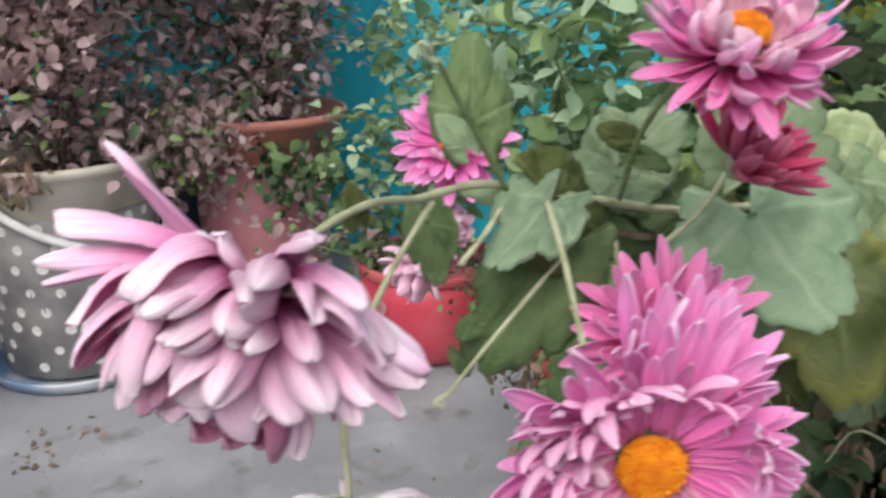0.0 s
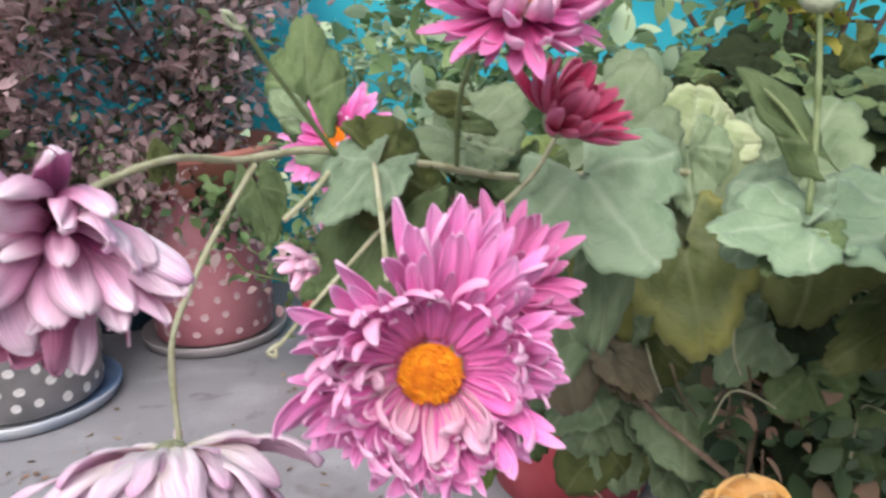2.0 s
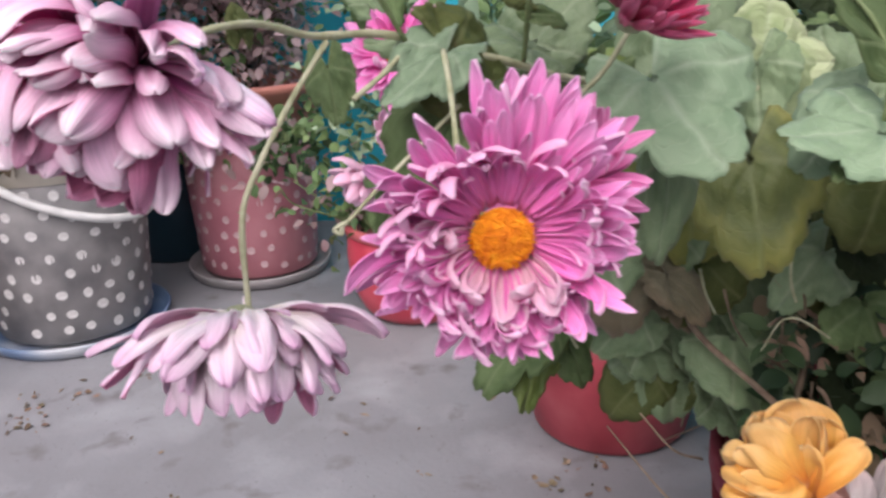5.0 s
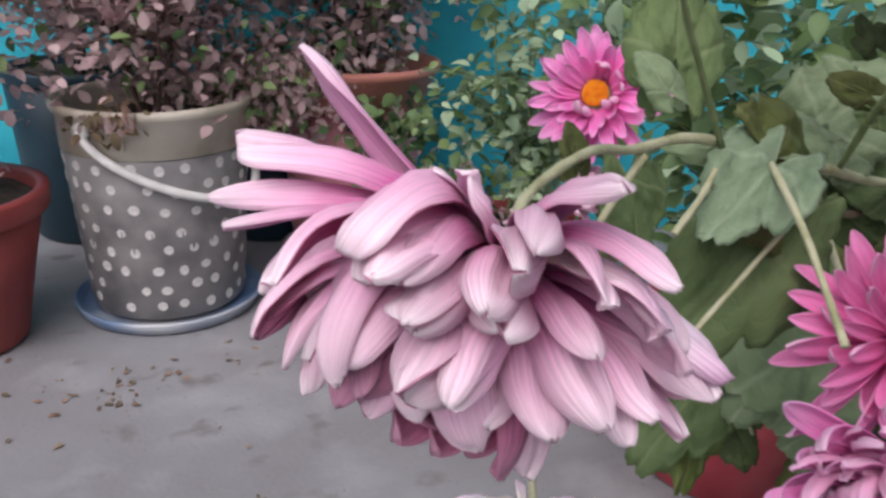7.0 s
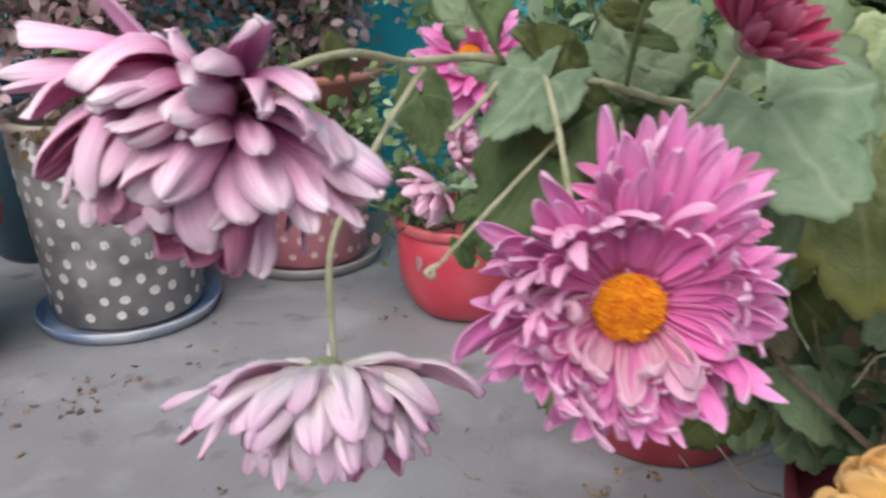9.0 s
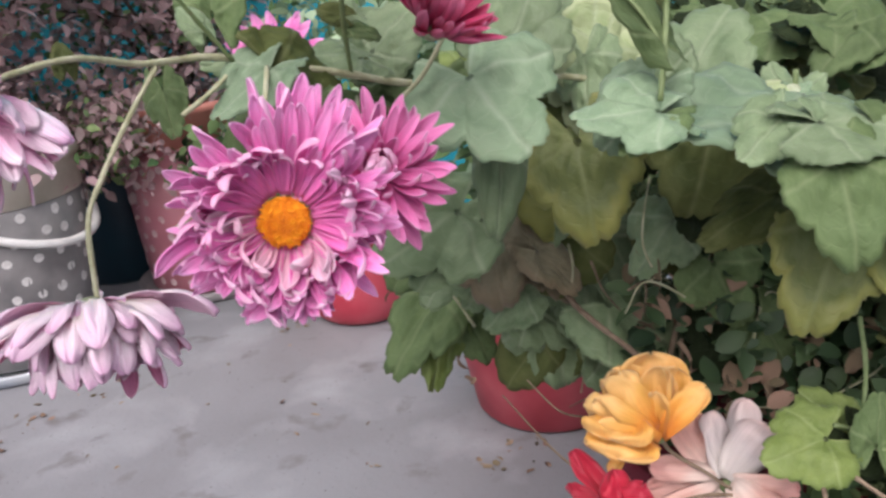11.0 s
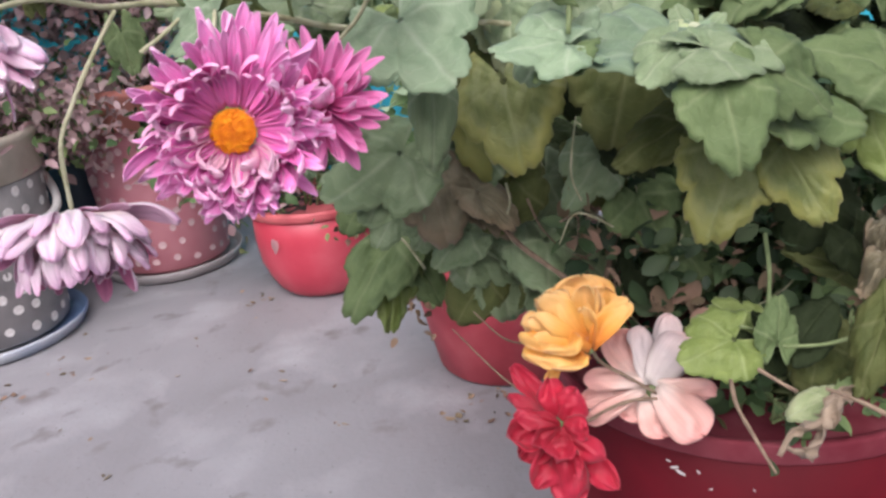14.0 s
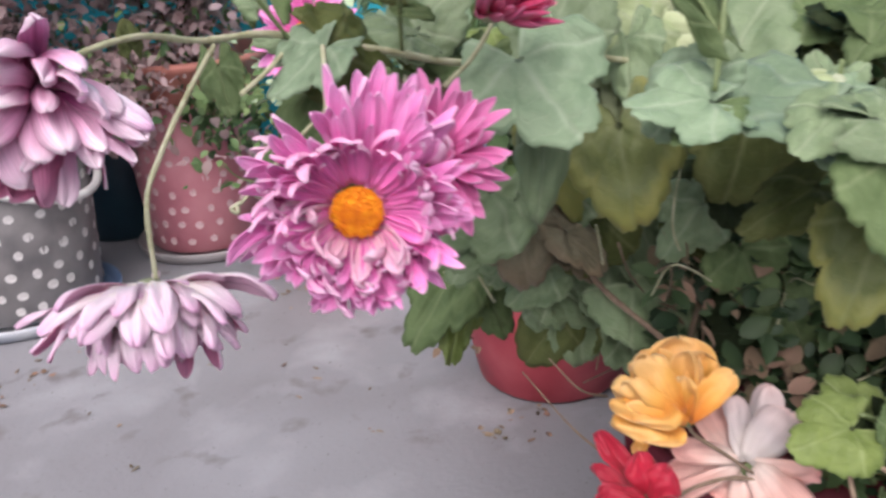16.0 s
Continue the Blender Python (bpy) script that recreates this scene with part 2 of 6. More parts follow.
SAUCER_GREY = material("dusty_grey_saucer", [(0.25, 0.24, 0.24), (0.38, 0.36, 0.36)], scale=9, rough=0.7)
PINK_BUCKET = material("pink_bucket_paint", [(0.37, 0.125, 0.16), (0.47, 0.18, 0.215), (0.54, 0.24, 0.27)], scale=9, rough=0.5, bump=0.12)
SALMON = material("salmon_bucket_plastic", [(0.52, 0.19, 0.15), (0.62, 0.26, 0.21)], scale=12, rough=0.5, bump=0.12)
RED_PLASTIC = material("red_plastic", [(0.44, 0.032, 0.058), (0.53, 0.058, 0.09), (0.58, 0.11, 0.14)], scale=9, rough=0.38, bump=0.06)
CRIMSON_PLASTIC = material("crimson_plastic", [(0.072, 0.0012, 0.005), (0.105, 0.0022, 0.008)], scale=14, rough=0.6, bump=0.08, spec=0.2)
CRIMSON_RIM = material("sun_faded_crimson_rim", [(0.125, 0.014, 0.024), (0.20, 0.052, 0.064)], scale=30, rough=0.85, bump=0.15, spec=0.2)
BRICK_RED = material("brick_red_plastic", [(0.22, 0.035, 0.035), (0.32, 0.06, 0.055)], scale=12, rough=0.5)
NAVY = material("dark_teal_plastic", [(0.008, 0.03, 0.05), (0.015, 0.055, 0.08)], scale=10, rough=0.45)
SOIL = material("dark_potting_soil", [(0.02, 0.014, 0.010), (0.06, 0.045, 0.035)], scale=60, rough=0.95, bump=1.0, detail=10)
STEM_PALE = material("pale_green_stem", [(0.24, 0.25, 0.13), (0.36, 0.37, 0.23), (0.44, 0.44, 0.31)], scale=120, rough=0.6, bump=0.4)
STEM_BROWN = material("brown_woody_stem", [(0.13, 0.09, 0.06), (0.24, 0.18, 0.12)], scale=150, rough=0.75, bump=0.5)
STEM_GREEN = material("green_stem", [(0.10, 0.15, 0.05), (0.19, 0.25, 0.11)], scale=120, rough=0.6, bump=0.3)
TWIG = material("dry_twig_bark", [(0.06, 0.035, 0.03), (0.14, 0.09, 0.07)], scale=120, rough=0.85, bump=0.4)

LEAF_PALE = leaf_material("pale_grey_green_leaf", (0.125, 0.195, 0.092), (0.21, 0.295, 0.155), (0.34, 0.41, 0.27))
LEAF_MID = leaf_material("mid_green_leaf", (0.075, 0.125, 0.045), (0.135, 0.20, 0.08), (0.22, 0.28, 0.14), rough=0.65, sheen=0.02, spec=0.3)
LEAF_OLIVE = leaf_material("olive_leaf", (0.052, 0.072, 0.018), (0.098, 0.122, 0.036), (0.18, 0.20, 0.09), edge=(0.10, 0.112, 0.036), rough=0.65, sheen=0.0, spec=0.25)
LEAF_YELLOW = leaf_material("yellowing_leaf", (0.105, 0.145, 0.038), (0.18, 0.22, 0.06), (0.24, 0.28, 0.11), edge=(0.32, 0.32, 0.07))
# pale blue-green with the sky's sheen on upper leaves put into the colour
LEAF_SKY_SHEEN = leaf_material("sky_sheen_blue_green_leaf", (0.15, 0.245, 0.135), (0.25, 0.36, 0.22), (0.39, 0.48, 0.34))
LEAF_LIME = leaf_material("pale_lime_leaf", (0.27, 0.36, 0.16), (0.39, 0.47, 0.25), (0.46, 0.53, 0.34), edge=(0.44, 0.50, 0.29))
# dark green taken down near black: shade inside the bush put into the colour
LEAF_SHADE_DARK = leaf_material("shade_dark_green_leaf", (0.012, 0.021, 0.007), (0.022, 0.036, 0.012), (0.037, 0.052, 0.023), rough=0.75, sheen=0.0, spec=0.2)
LEAF_BRIGHT = leaf_material("fresh_green_leaf", (0.11, 0.17, 0.032), (0.19, 0.26, 0.065), (0.28, 0.35, 0.14))
LEAF_BROWN = leaf_material("browned_leaf", (0.13, 0.12, 0.07), (0.21, 0.19, 0.115), (0.26, 0.23, 0.15), edge=(0.23, 0.17, 0.10))
LEAF_DRY = leaf_material("withered_tan_leaf", (0.24, 0.18, 0.12), (0.40, 0.32, 0.23), (0.45, 0.37, 0.28))

# lightened past true leaf tone to make up for self-shadow and haze
FOLIAGE_PURPLE = material("purplish_brown_foliage", [(0.44, 0.29, 0.30), (0.55, 0.40, 0.40), (0.66, 0.52, 0.52)], scale=14, rough=0.85, bump=0, random_spread=0.28, island=True, passing=0.5)
FOLIAGE_GREEN = material("small_green_foliage", [(0.085, 0.155, 0.055), (0.16, 0.26, 0.10)], scale=12, rough=0.6, bump=0, random_spread=0.45, island=True, passing=0.25)
# deep green that also serves as painted shade among the stems
FOLIAGE_DARK = material("deep_green_shade_foliage", [(0.018, 0.045, 0.016), (0.05, 0.10, 0.035)], scale=12, rough=0.6, bump=0, random_spread=0.5, island=True, passing=0.2)
FOLIAGE_SAGE = material("sage_green_foliage", [(0.24, 0.36, 0.22), (0.38, 0.50, 0.33)], scale=12, rough=0.6, bump=0, random_spread=0.3, island=True, passing=0.25)
FOLIAGE_YELLOW = material("yellow_green_foliage", [(0.16, 0.19, 0.03), (0.34, 0.33, 0.06)], scale=8, rough=0.6, bump=0, random_spread=0.45, island=True, passing=0.25)
DRY_SCRAP = material("dry_brown_scraps", [(0.10, 0.07, 0.045), (0.20, 0.145, 0.09), (0.30, 0.21, 0.14)], scale=20, rough=0.85, bump=0, random_spread=0.45, island=True, passing=0.2)
LITTER = material("dry_leaf_litter", [(0.035, 0.025, 0.02), (0.16, 0.11, 0.07), (0.30, 0.23, 0.15)], scale=25, rough=0.9, bump=0, random_spread=0.5, island=True)

MAUVE_OUT = petal_material("pale_mauve_petal_outside", (0.48, 0.05, 0.25), (0.83, 0.46, 0.66), (0.97, 0.87, 0.93), 0.03, near=(0.62, 0.14, 0.38), streak=0.18, spread=0.16, passing=0.26)
BURGUNDY_OUT = petal_material("burgundy_petal_outside", (0.34, 0.03, 0.12), (0.52, 0.13, 0.28), (0.76, 0.44, 0.60), 0.025, streak=0.2)
PALE_OUT = petal_material("pale_blush_petal_outside", (0.93, 0.87, 0.64), (0.95, 0.83, 0.90), (0.80, 0.48, 0.71), 0.035, near=(0.96, 0.90, 0.84), streak=0.20, spread=0.14, passing=0.24)
PALE_IN = petal_material("mauve_petal_inside", (0.70, 0.30, 0.48), (0.78, 0.48, 0.63), (0.86, 0.66, 0.77), 0.03, streak=0.12)
MAUVE_FACE = petal_material("mauve_upright_petal", (0.82, 0.52, 0.68), (0.70, 0.34, 0.55), (0.84, 0.58, 0.74), 0.03, streak=0.16)
MAUVE_IN = petal_material("burgundy_petal_inside", (0.38, 0.045, 0.14), (0.50, 0.10, 0.24), (0.68, 0.32, 0.48), 0.03, streak=0.2)
PINK_TOP = petal_material("magenta_pink_petal", (0.90, 0.22, 0.56), (0.92, 0.23, 0.63), (0.97, 0.55, 0.85), 0.03, streak=0.20, passing=0.34)
PINK_BACK = petal_material("pale_pink_petal_back", (0.84, 0.30, 0.58), (0.88, 0.42, 0.68), (0.95, 0.68, 0.85), 0.03, streak=0.12, passing=0.34)
BLUSH_TOP = petal_material("blush_inner_petal", (0.86, 0.50, 0.60), (0.90, 0.58, 0.73), (0.94, 0.72, 0.84), 0.018, streak=0.12)
HOT_TOP = petal_material("hot_pink_petal", (0.74, 0.10, 0.37), (0.85, 0.23, 0.55), (0.90, 0.42, 0.70), 0.025, streak=0.15)
CRIMSON_TOP = petal_material("crimson_bud_petal", (0.46, 0.02, 0.09), (0.66, 0.06, 0.19), (0.78, 0.17, 0.34), 0.025, streak=0.25)
CRIMSON_BACK = petal_material("rose_red_petal_back", (0.50, 0.045, 0.14), (0.66, 0.11, 0.25), (0.76, 0.26, 0.42), 0.025, streak=0.2)
ORANGE_ROSE = petal_material("orange_rose_petal", (0.72, 0.24, 0.02), (0.83, 0.45, 0.09), (0.88, 0.61, 0.26), 0.03, streak=0.06, spread=0.06, passing=0.28)
RED_ROSE = petal_material("red_rose_petal", (0.42, 0.008, 0.028), (0.54, 0.016, 0.048), (0.60, 0.04, 0.085), 0.03, streak=0.12, spread=0.1)
PEACH_ROSE = petal_material("peach_rose_petal", (0.76, 0.64, 0.57), (0.75, 0.47, 0.40), (0.77, 0.39, 0.35), 0.03, streak=0.08, spread=0.12, passing=0.22)
PEACH_BACK = petal_material("greyish_peach_petal_back", (0.70, 0.66, 0.61), (0.62, 0.56, 0.55), (0.78, 0.60, 0.57), 0.03, streak=0.06, spread=0.06, passing=0.22)
DISC = material("orange_yellow_disc", [(0.74, 0.19, 0.0), (0.88, 0.30, 0.002), (0.93, 0.41, 0.008)], scale=350, rough=0.7, bump=0.6, detail=3)
CALYX = material("grey_green_calyx", [(0.20, 0.23, 0.12), (0.38, 0.40, 0.26)], scale=200, rough=0.7, bump=0.4)
BUD_WHITE = material("downy_white_green_bud", [(0.28, 0.33, 0.20), (0.46, 0.50, 0.36)], scale=160, rough=0.8, bump=0.5)

# ---- building tools ----


def link_mesh(name, mesh, parent=None, m=None):
    ob = new(name, mesh)
    if parent is not None:
        ob.parent = parent
    if m is not None:
        ob.matrix_basis = m
    return ob


def from_bm(name, bm, mats, smooth=True):
    me = bpy.data.meshes.new(name)
    bm.normal_update()
    bm.to_mesh(me)
    bm.free()
    for k in (mats if isinstance(mats, (list, tuple)) else [mats]):
        me.materials.append(k)
    if smooth:
        me.polygons.foreach_set("use_smooth", [True] * len(me.polygons))
    return me


def part(name, bm, mats, parent, label="", smooth=True):
    ob = link_mesh(name, from_bm(name, bm, mats, smooth), parent)
    return tagged(ob, label)


def empty_thing(name, place, label, category, group=""):
    ob = new(name)
    ob.location = place
    ob.empty_display_size = 0.02
    return tagged(ob, label, category, group)


def local(thing, p):
    return Vector(p) - thing.location


def lathe(profile, n=48, close_bottom=True):
    """A round body from (radius, height) pairs."""
    bm = bmesh.new()
    rings = []
    for r, z in profile:
        rings.append([bm.verts.new((r * math.cos(2 * math.pi * i / n), r * math.sin(2 * math.pi * i / n), z)) for i in range(n)])
    for a, b in zip(rings, rings[1:]):
        for i in range(n):
            bm.faces.new((a[i], a[(i + 1) % n], b[(i + 1) % n], b[i]))
    if close_bottom:
        bm.faces.new(list(reversed(rings[0])))
    return bm


def spline(points, per=6):
    """Catmull-Rom through the points."""
    p = [Vector(q) for q in points]
    p = [p[0] * 2 - p[1]] + p + [p[-1] * 2 - p[-2]]
    out = []
    for i in range(1, len(p) - 2):
        for k in range(per):
            t = k / per
            out.append(0.5 * ((2 * p[i]) + (p[i + 1] - p[i - 1]) * t + (2 * p[i - 1] - 5 * p[i] + 4 * p[i + 1] - p[i + 2]) * t * t
                              + (3 * p[i] - p[i - 1] - 3 * p[i + 1] + p[i + 2]) * t ** 3))
    out.append(p[-2])
    return out


def tube(points, r0, r1, sides=9, bm=None, knobs=0.0, per=6):
    """A tapering stem through the points, with slight swellings."""
    bm = bm or bmesh.new()
    path = spline(points, per) if len(points) > 2 or per > 1 else [Vector(q) for q in points]
    rings, side = [], Vector((0.3, 0.2, 1)).normalized()
    for i, q in enumerate(path):
        d = (path[min(i + 1, len(path) - 1)] - path[max(i - 1, 0)]).normalized()
        u = d.cross(side)
        if u.length < 1e-3:
            u = d.cross(Vector((1, 0, 0)))
        u.normalize()
        v = d.cross(u).normalized()
        k = i / (len(path) - 1)
        r = (r0 + (r1 - r0) * k) * (1 + knobs * (noise.noise(q * 160)))
        rings.append([bm.verts.new(q + r * (math.cos(2 * math.pi * j / sides) * u + math.sin(2 * math.pi * j / sides) * v)) for j in range(sides)])
    for a, b in zip(rings, rings[1:]):
        for j in range(sides):
            bm.faces.new((a[j], a[(j + 1) % sides], b[(j + 1) % sides], b[j]))
    bm.faces.new(list(reversed(rings[0])))
    bm.faces.new(rings[-1])
    return bm


def stem(name, points, r0, r1, mat, thing, label="", knobs=0.25):
    return part(name, tube([local(thing, p) for p in points], r0, r1, knobs=knobs), mat, thing, label)


def sheet(grid, thick, mats):
    """A closed thin sheet from a grid of points: first material on the upper face, second on the lower."""
    bm = bmesh.new()
    layer = bm.loops.layers.uv.new("UVMap")
    rows, cols = len(grid), len(grid[0])
    nor = [[Vector() for _ in range(cols)] for _ in range(rows)]
    for i in range(rows):
        for j in range(cols):
            a = grid[min(i + 1, rows - 1)][j] - grid[max(i - 1, 0)][j]
            b = grid[i][min(j + 1, cols - 1)] - grid[i][max(j - 1, 0)]
            k = b.cross(a)
            nor[i][j] = k.normalized() if k.length > 1e-12 else Vector((0, 0, 1))
    up = [[bm.verts.new(grid[i][j] + nor[i][j] * thick / 2) for j in range(cols)] for i in range(rows)]
    lo = [[bm.verts.new(grid[i][j] - nor[i][j] * thick / 2) for j in range(cols)] for i in range(rows)]
    uvs = {}
    for i in range(rows):
        for j in range(cols):
            uvs[up[i][j]] = uvs[lo[i][j]] = (j / (cols - 1), i / (rows - 1))

    def face(vs, mi):
        f = bm.faces.new(vs)
        f.material_index = mi
        for lp in f.loops:
            lp[layer].uv = uvs[lp.vert]

    for i in range(rows - 1):
        for j in range(cols - 1):
            face((up[i][j], up[i][j + 1], up[i + 1][j + 1], up[i + 1][j]), 0)
            face((lo[i][j], lo[i + 1][j], lo[i + 1][j + 1], lo[i][j + 1]), len(mats) - 1)
    for i in range(rows - 1):
        face((up[i][0], up[i + 1][0], lo[i + 1][0], lo[i][0]), 0)
        face((up[i][-1], lo[i][-1], lo[i + 1][-1], up[i + 1][-1]), 0)
    for j in range(cols - 1):
        face((up[0][j], lo[0][j], lo[0][j + 1], up[0][j + 1]), 0)
        face((up[-1][j], up[-1][j + 1], lo[-1][j + 1], lo[-1][j]), 0)
    return bm


def petal_mesh(rng, length, width, bend, cup, mats, wide_at=0.62, foot=0.35, sharp=2.2, twist=0.0, late=1.0, notch=0.0, rows=11, cols=7, flare=0.0, groove=0.05, rough=0.09):
    """A petal that grows along +y from the origin, its inner face up (+z). bend: total turn towards +z in degrees; late > 1 puts it near the tip."""
    y = z = 0.0
    line = []
    wob = rng.uniform(-1, 1)
    steps = [1 - (1 - i / (rows - 1)) ** 1.7 for i in range(rows)]
    for t, after in zip(steps, steps[1:] + [1.0]):
        line.append((y, z, radians(bend) * t ** late, t))
        a = radians(bend) * ((t + after) / 2) ** late
        y += math.cos(a) * length * (after - t)
        z += math.sin(a) * length * (after - t)
    grid = []
    for y, z, a, t in line:
        if t < wide_at:
            w = foot + (1 - foot) * math.sin(t / wide_at * math.pi / 2)
        else:
            w = max(0.0, 1 - ((t - wide_at) / (1 - wide_at)) ** sharp) ** 0.6
        w = max(w, 0.06) * width / 2
        row = []
        for j in range(cols):
            v = 2 * j / (cols - 1) - 1
            x = v * w
            lift = cup * w * (v * v - 0.35) * (1 - 0.3 * t) + flare * w * t * abs(v)
            lift += rough * width * noise.noise(Vector((v * 1.9, t * 3.6, wob * 9))) * (0.4 + t)
            lift += groove * width * math.cos(v * math.pi * 2.2) * min(1.0, 3 * t)
            tw = twist * t * t
            px, pz = x * math.cos(tw) - lift * math.sin(tw), x * math.sin(tw) + lift * math.cos(tw)
            dn = notch * length * (1 - abs(v)) * t ** 6
            px += 0.12 * width * wob * t * t
            row.append(Vector((px, y - math.sin(a) * pz - dn * math.cos(a), z + math.cos(a) * pz - dn * math.sin(a))))
        grid.append(row)
    return from_bm("petal", sheet(grid, 0.00028, mats), mats)


def frame_of(forward, inner):
    """Rotation that turns +y to forward and +z towards inner."""
    y = Vector(forward).normalized()
    z = (Vector(inner) - y * y.dot(Vector(inner))).normalized()
    x = y.cross(z)
    return Matrix((x, y, z)).transposed().to_4x4()


def axes_of(n):
    n = Vector(n).normalized()
    a = n.cross(Vector((0, 0, 1)))
    if a.length < 0.05:
        a = n.cross(Vector((0, 1, 0)))
    a.normalize()
    return n, a, n.cross(a).normalized()


def flower_head(thing, place, facing, rings, rng, label="", calyx_r=0.006, disc_r=0.0, disc_h=0.5, name="flower_head", disc_lift=0.004, loose=0.25, calyx_mat=None, disc_mat=None):
    """A flower head under a plant. rings: (count, angle from the axis, spread, foot radius, height on the axis, meshes, scale range)."""
    n, a, b = axes_of(facing)
    base = local(thing, place)
    prof = [(0.0006, -calyx_r * 0.75), (calyx_r * 0.55, -calyx_r * 0.65), (calyx_r * 0.95, -calyx_r * 0.2), (calyx_r, calyx_r * 0.2), (calyx_r * 0.6, calyx_r * 0.55), (0.0003, calyx_r * 0.6)]
    head = part(name, lathe(prof, 16), calyx_mat or CALYX, thing, label)
    head.matrix_basis = Matrix.Translation(base) @ Matrix((a, b, n)).transposed().to_4x4()
    inv = head.matrix_basis.inverted()
    for count, theta, spread, foot_r, up, meshes, scales, *arc in rings:
        start = rng.uniform(0, 6.28)
        for i in range(count):
            phi = start + 2 * math.pi * (i + rng.uniform(-0.28, 0.28)) / count
            if arc:
                phi = radians(arc[0] + (arc[1] - arc[0]) * (i + rng.uniform(0.1, 0.9)) / count)
            th = radians(theta + rng.uniform(-spread, spread))
            r = math.cos(phi) * a + math.sin(phi) * b
            fwd = math.cos(th) * n + math.sin(th) * r
            inner = -math.cos(th) * r + math.sin(th) * n
            tilt = r.cross(n) * rng.uniform(-loose, loose)
            ob = new("petal", rng.choice(meshes))
            ob.parent = head
            s = rng.uniform(*scales)
            ob.matrix_basis = inv @ Matrix.Translation(base + r * foot_r + n * up) @ frame_of(fwd, inner + tilt) @ Matrix.Diagonal((s * rng.uniform(0.88, 1.12), s, s, 1))
    if disc_r:
        bm = bmesh.new()
        bmesh.ops.create_uvsphere(bm, u_segments=20, v_segments=10, radius=disc_r)
        bmesh.ops.scale(bm, vec=(1, 1, disc_h), verts=bm.verts)
        m = disc_mat or DISC
        count = 420
        for i in range(count):
            k = (i + 0.5) / count
            rr, ph = disc_r * math.sqrt(k) * rng.uniform(0.92, 1.02), i * 2.39996 + rng.uniform(-0.25, 0.25)
            h = math.sqrt(max(0.0, 1 - k * 0.98)) * disc_r * disc_h
            q = Vector((rr * math.cos(ph), rr * math.sin(ph), h))
            out = Vector((q.x * 0.9, q.y * 0.9, h + disc_r * 0.4)).normalized()
            size = disc_r * rng.uniform(0.04, 0.058)
            bmesh.ops.create_cone(bm, segments=5, radius1=size, radius2=size * 0.75, depth=size * rng.uniform(2.0, 3.6), cap_ends=True,
                                  matrix=Matrix.Translation(q + out * size * 0.8) @ out.to_track_quat("Z", "Y").to_matrix().to_4x4())
        d = part("disc", bm, m, head, "orange yellow disc of tiny florets", smooth=False)
        d.location = (0, 0, disc_lift)
    return head


LEAF_POOL = {}


def leaf_mesh(kind, mat):
    """Blade of unit length along +y, face up. Kinds 0-4 palmate with rounded lobes, 5-6 scalloped oval, 7 curled strip, 8 crumpled."""
    if (kind, mat.name) in LEAF_POOL:
        return LEAF_POOL[kind, mat.name]
    rng = random.Random(100 + kind)
    rows, cols = (11, 121) if kind < 5 else (9, 73)
    droop, ripple, sway = rng.uniform(0.10, 0.26), rng.uniform(0.03, 0.06), rng.uniform(-0.08, 0.08)
    depth, shift = (0.15, 0.20, 0.27, 0.13, 0.22, 0, 0, 0, 0)[kind], rng.uniform(-3, 3)
    reach = 146 if kind < 5 else 142
    uneven = [rng.uniform(0.88, 1.1) for _ in range(5)]
    grid = []
    for i in range(rows):
        u = (i / (rows - 1)) ** 0.85
        row = []
        for j in range(cols):
            v = 2 * j / (cols - 1) - 1
            a = v * reach
            c = abs(a) / 180
            if kind < 5:
                r = 1.0 - 0.42 * c ** 1.3 - 0.20 * c ** 3
                k = (v * 2.0 + 2.0)
                lobe = abs(math.cos(math.pi * (k - round(k)))) ** 0.55
                r *= (1 - depth) + depth * lobe
                r *= uneven[min(4, int(round(k)))] * 0.5 + 0.5
                r *= 1 + 0.085 * abs(math.sin(v * math.pi * 7.0 + 0.25 * shift)) ** 0.6 + 0.035 * abs(math.sin(v * math.pi * 17.0 + shift)) ** 0.7 + 0.03 * math.sin(v * 11 + shift)
            else:
                r = 1.0 - 0.62 * c ** 1.1 - 0.1 * c ** 3
                r *= 1 + 0.07 * abs(math.sin(v * 19.0 + shift)) ** 0.6
            if kind == 7:
                r *= 0.22 + 0.78 * math.exp(-(a / 24) ** 2)
            r *= u
            x, y = r * math.sin(radians(a)), r * math.cos(radians(a))
            x += sway * y * y
            z = -droop * (x * x + y * y) + ripple * u * u * math.sin(v * 9.5 + kind) + ripple * u * math.cos(2 * math.pi * (v * 2)) * 0.7
            z += 0.10 * abs(x) + 0.09 * noise.noise(Vector((x * 3.2 + kind * 7, y * 3.2, 0.3))) + 0.03 * noise.noise(Vector((x * 9, y * 9, kind + 0.5)))
            if kind == 7:
                z += 1.2 * abs(x)
            if kind == 8:
                z += 0.35 * noise.noise(Vector((x * 6, y * 6, 4.0))) + 0.25 * math.sin(y * 6)
            row.append(Vector((x, y, z)))
        grid.append(row)
    tip = max(row[cols // 2].y for row in grid)
    grid = [[q / tip for q in row] for row in grid]
    me = from_bm("leaf", sheet([list(reversed(row)) for row in grid], 0.008, [mat]), [mat])
    LEAF_POOL[kind, mat.name] = me
    return me


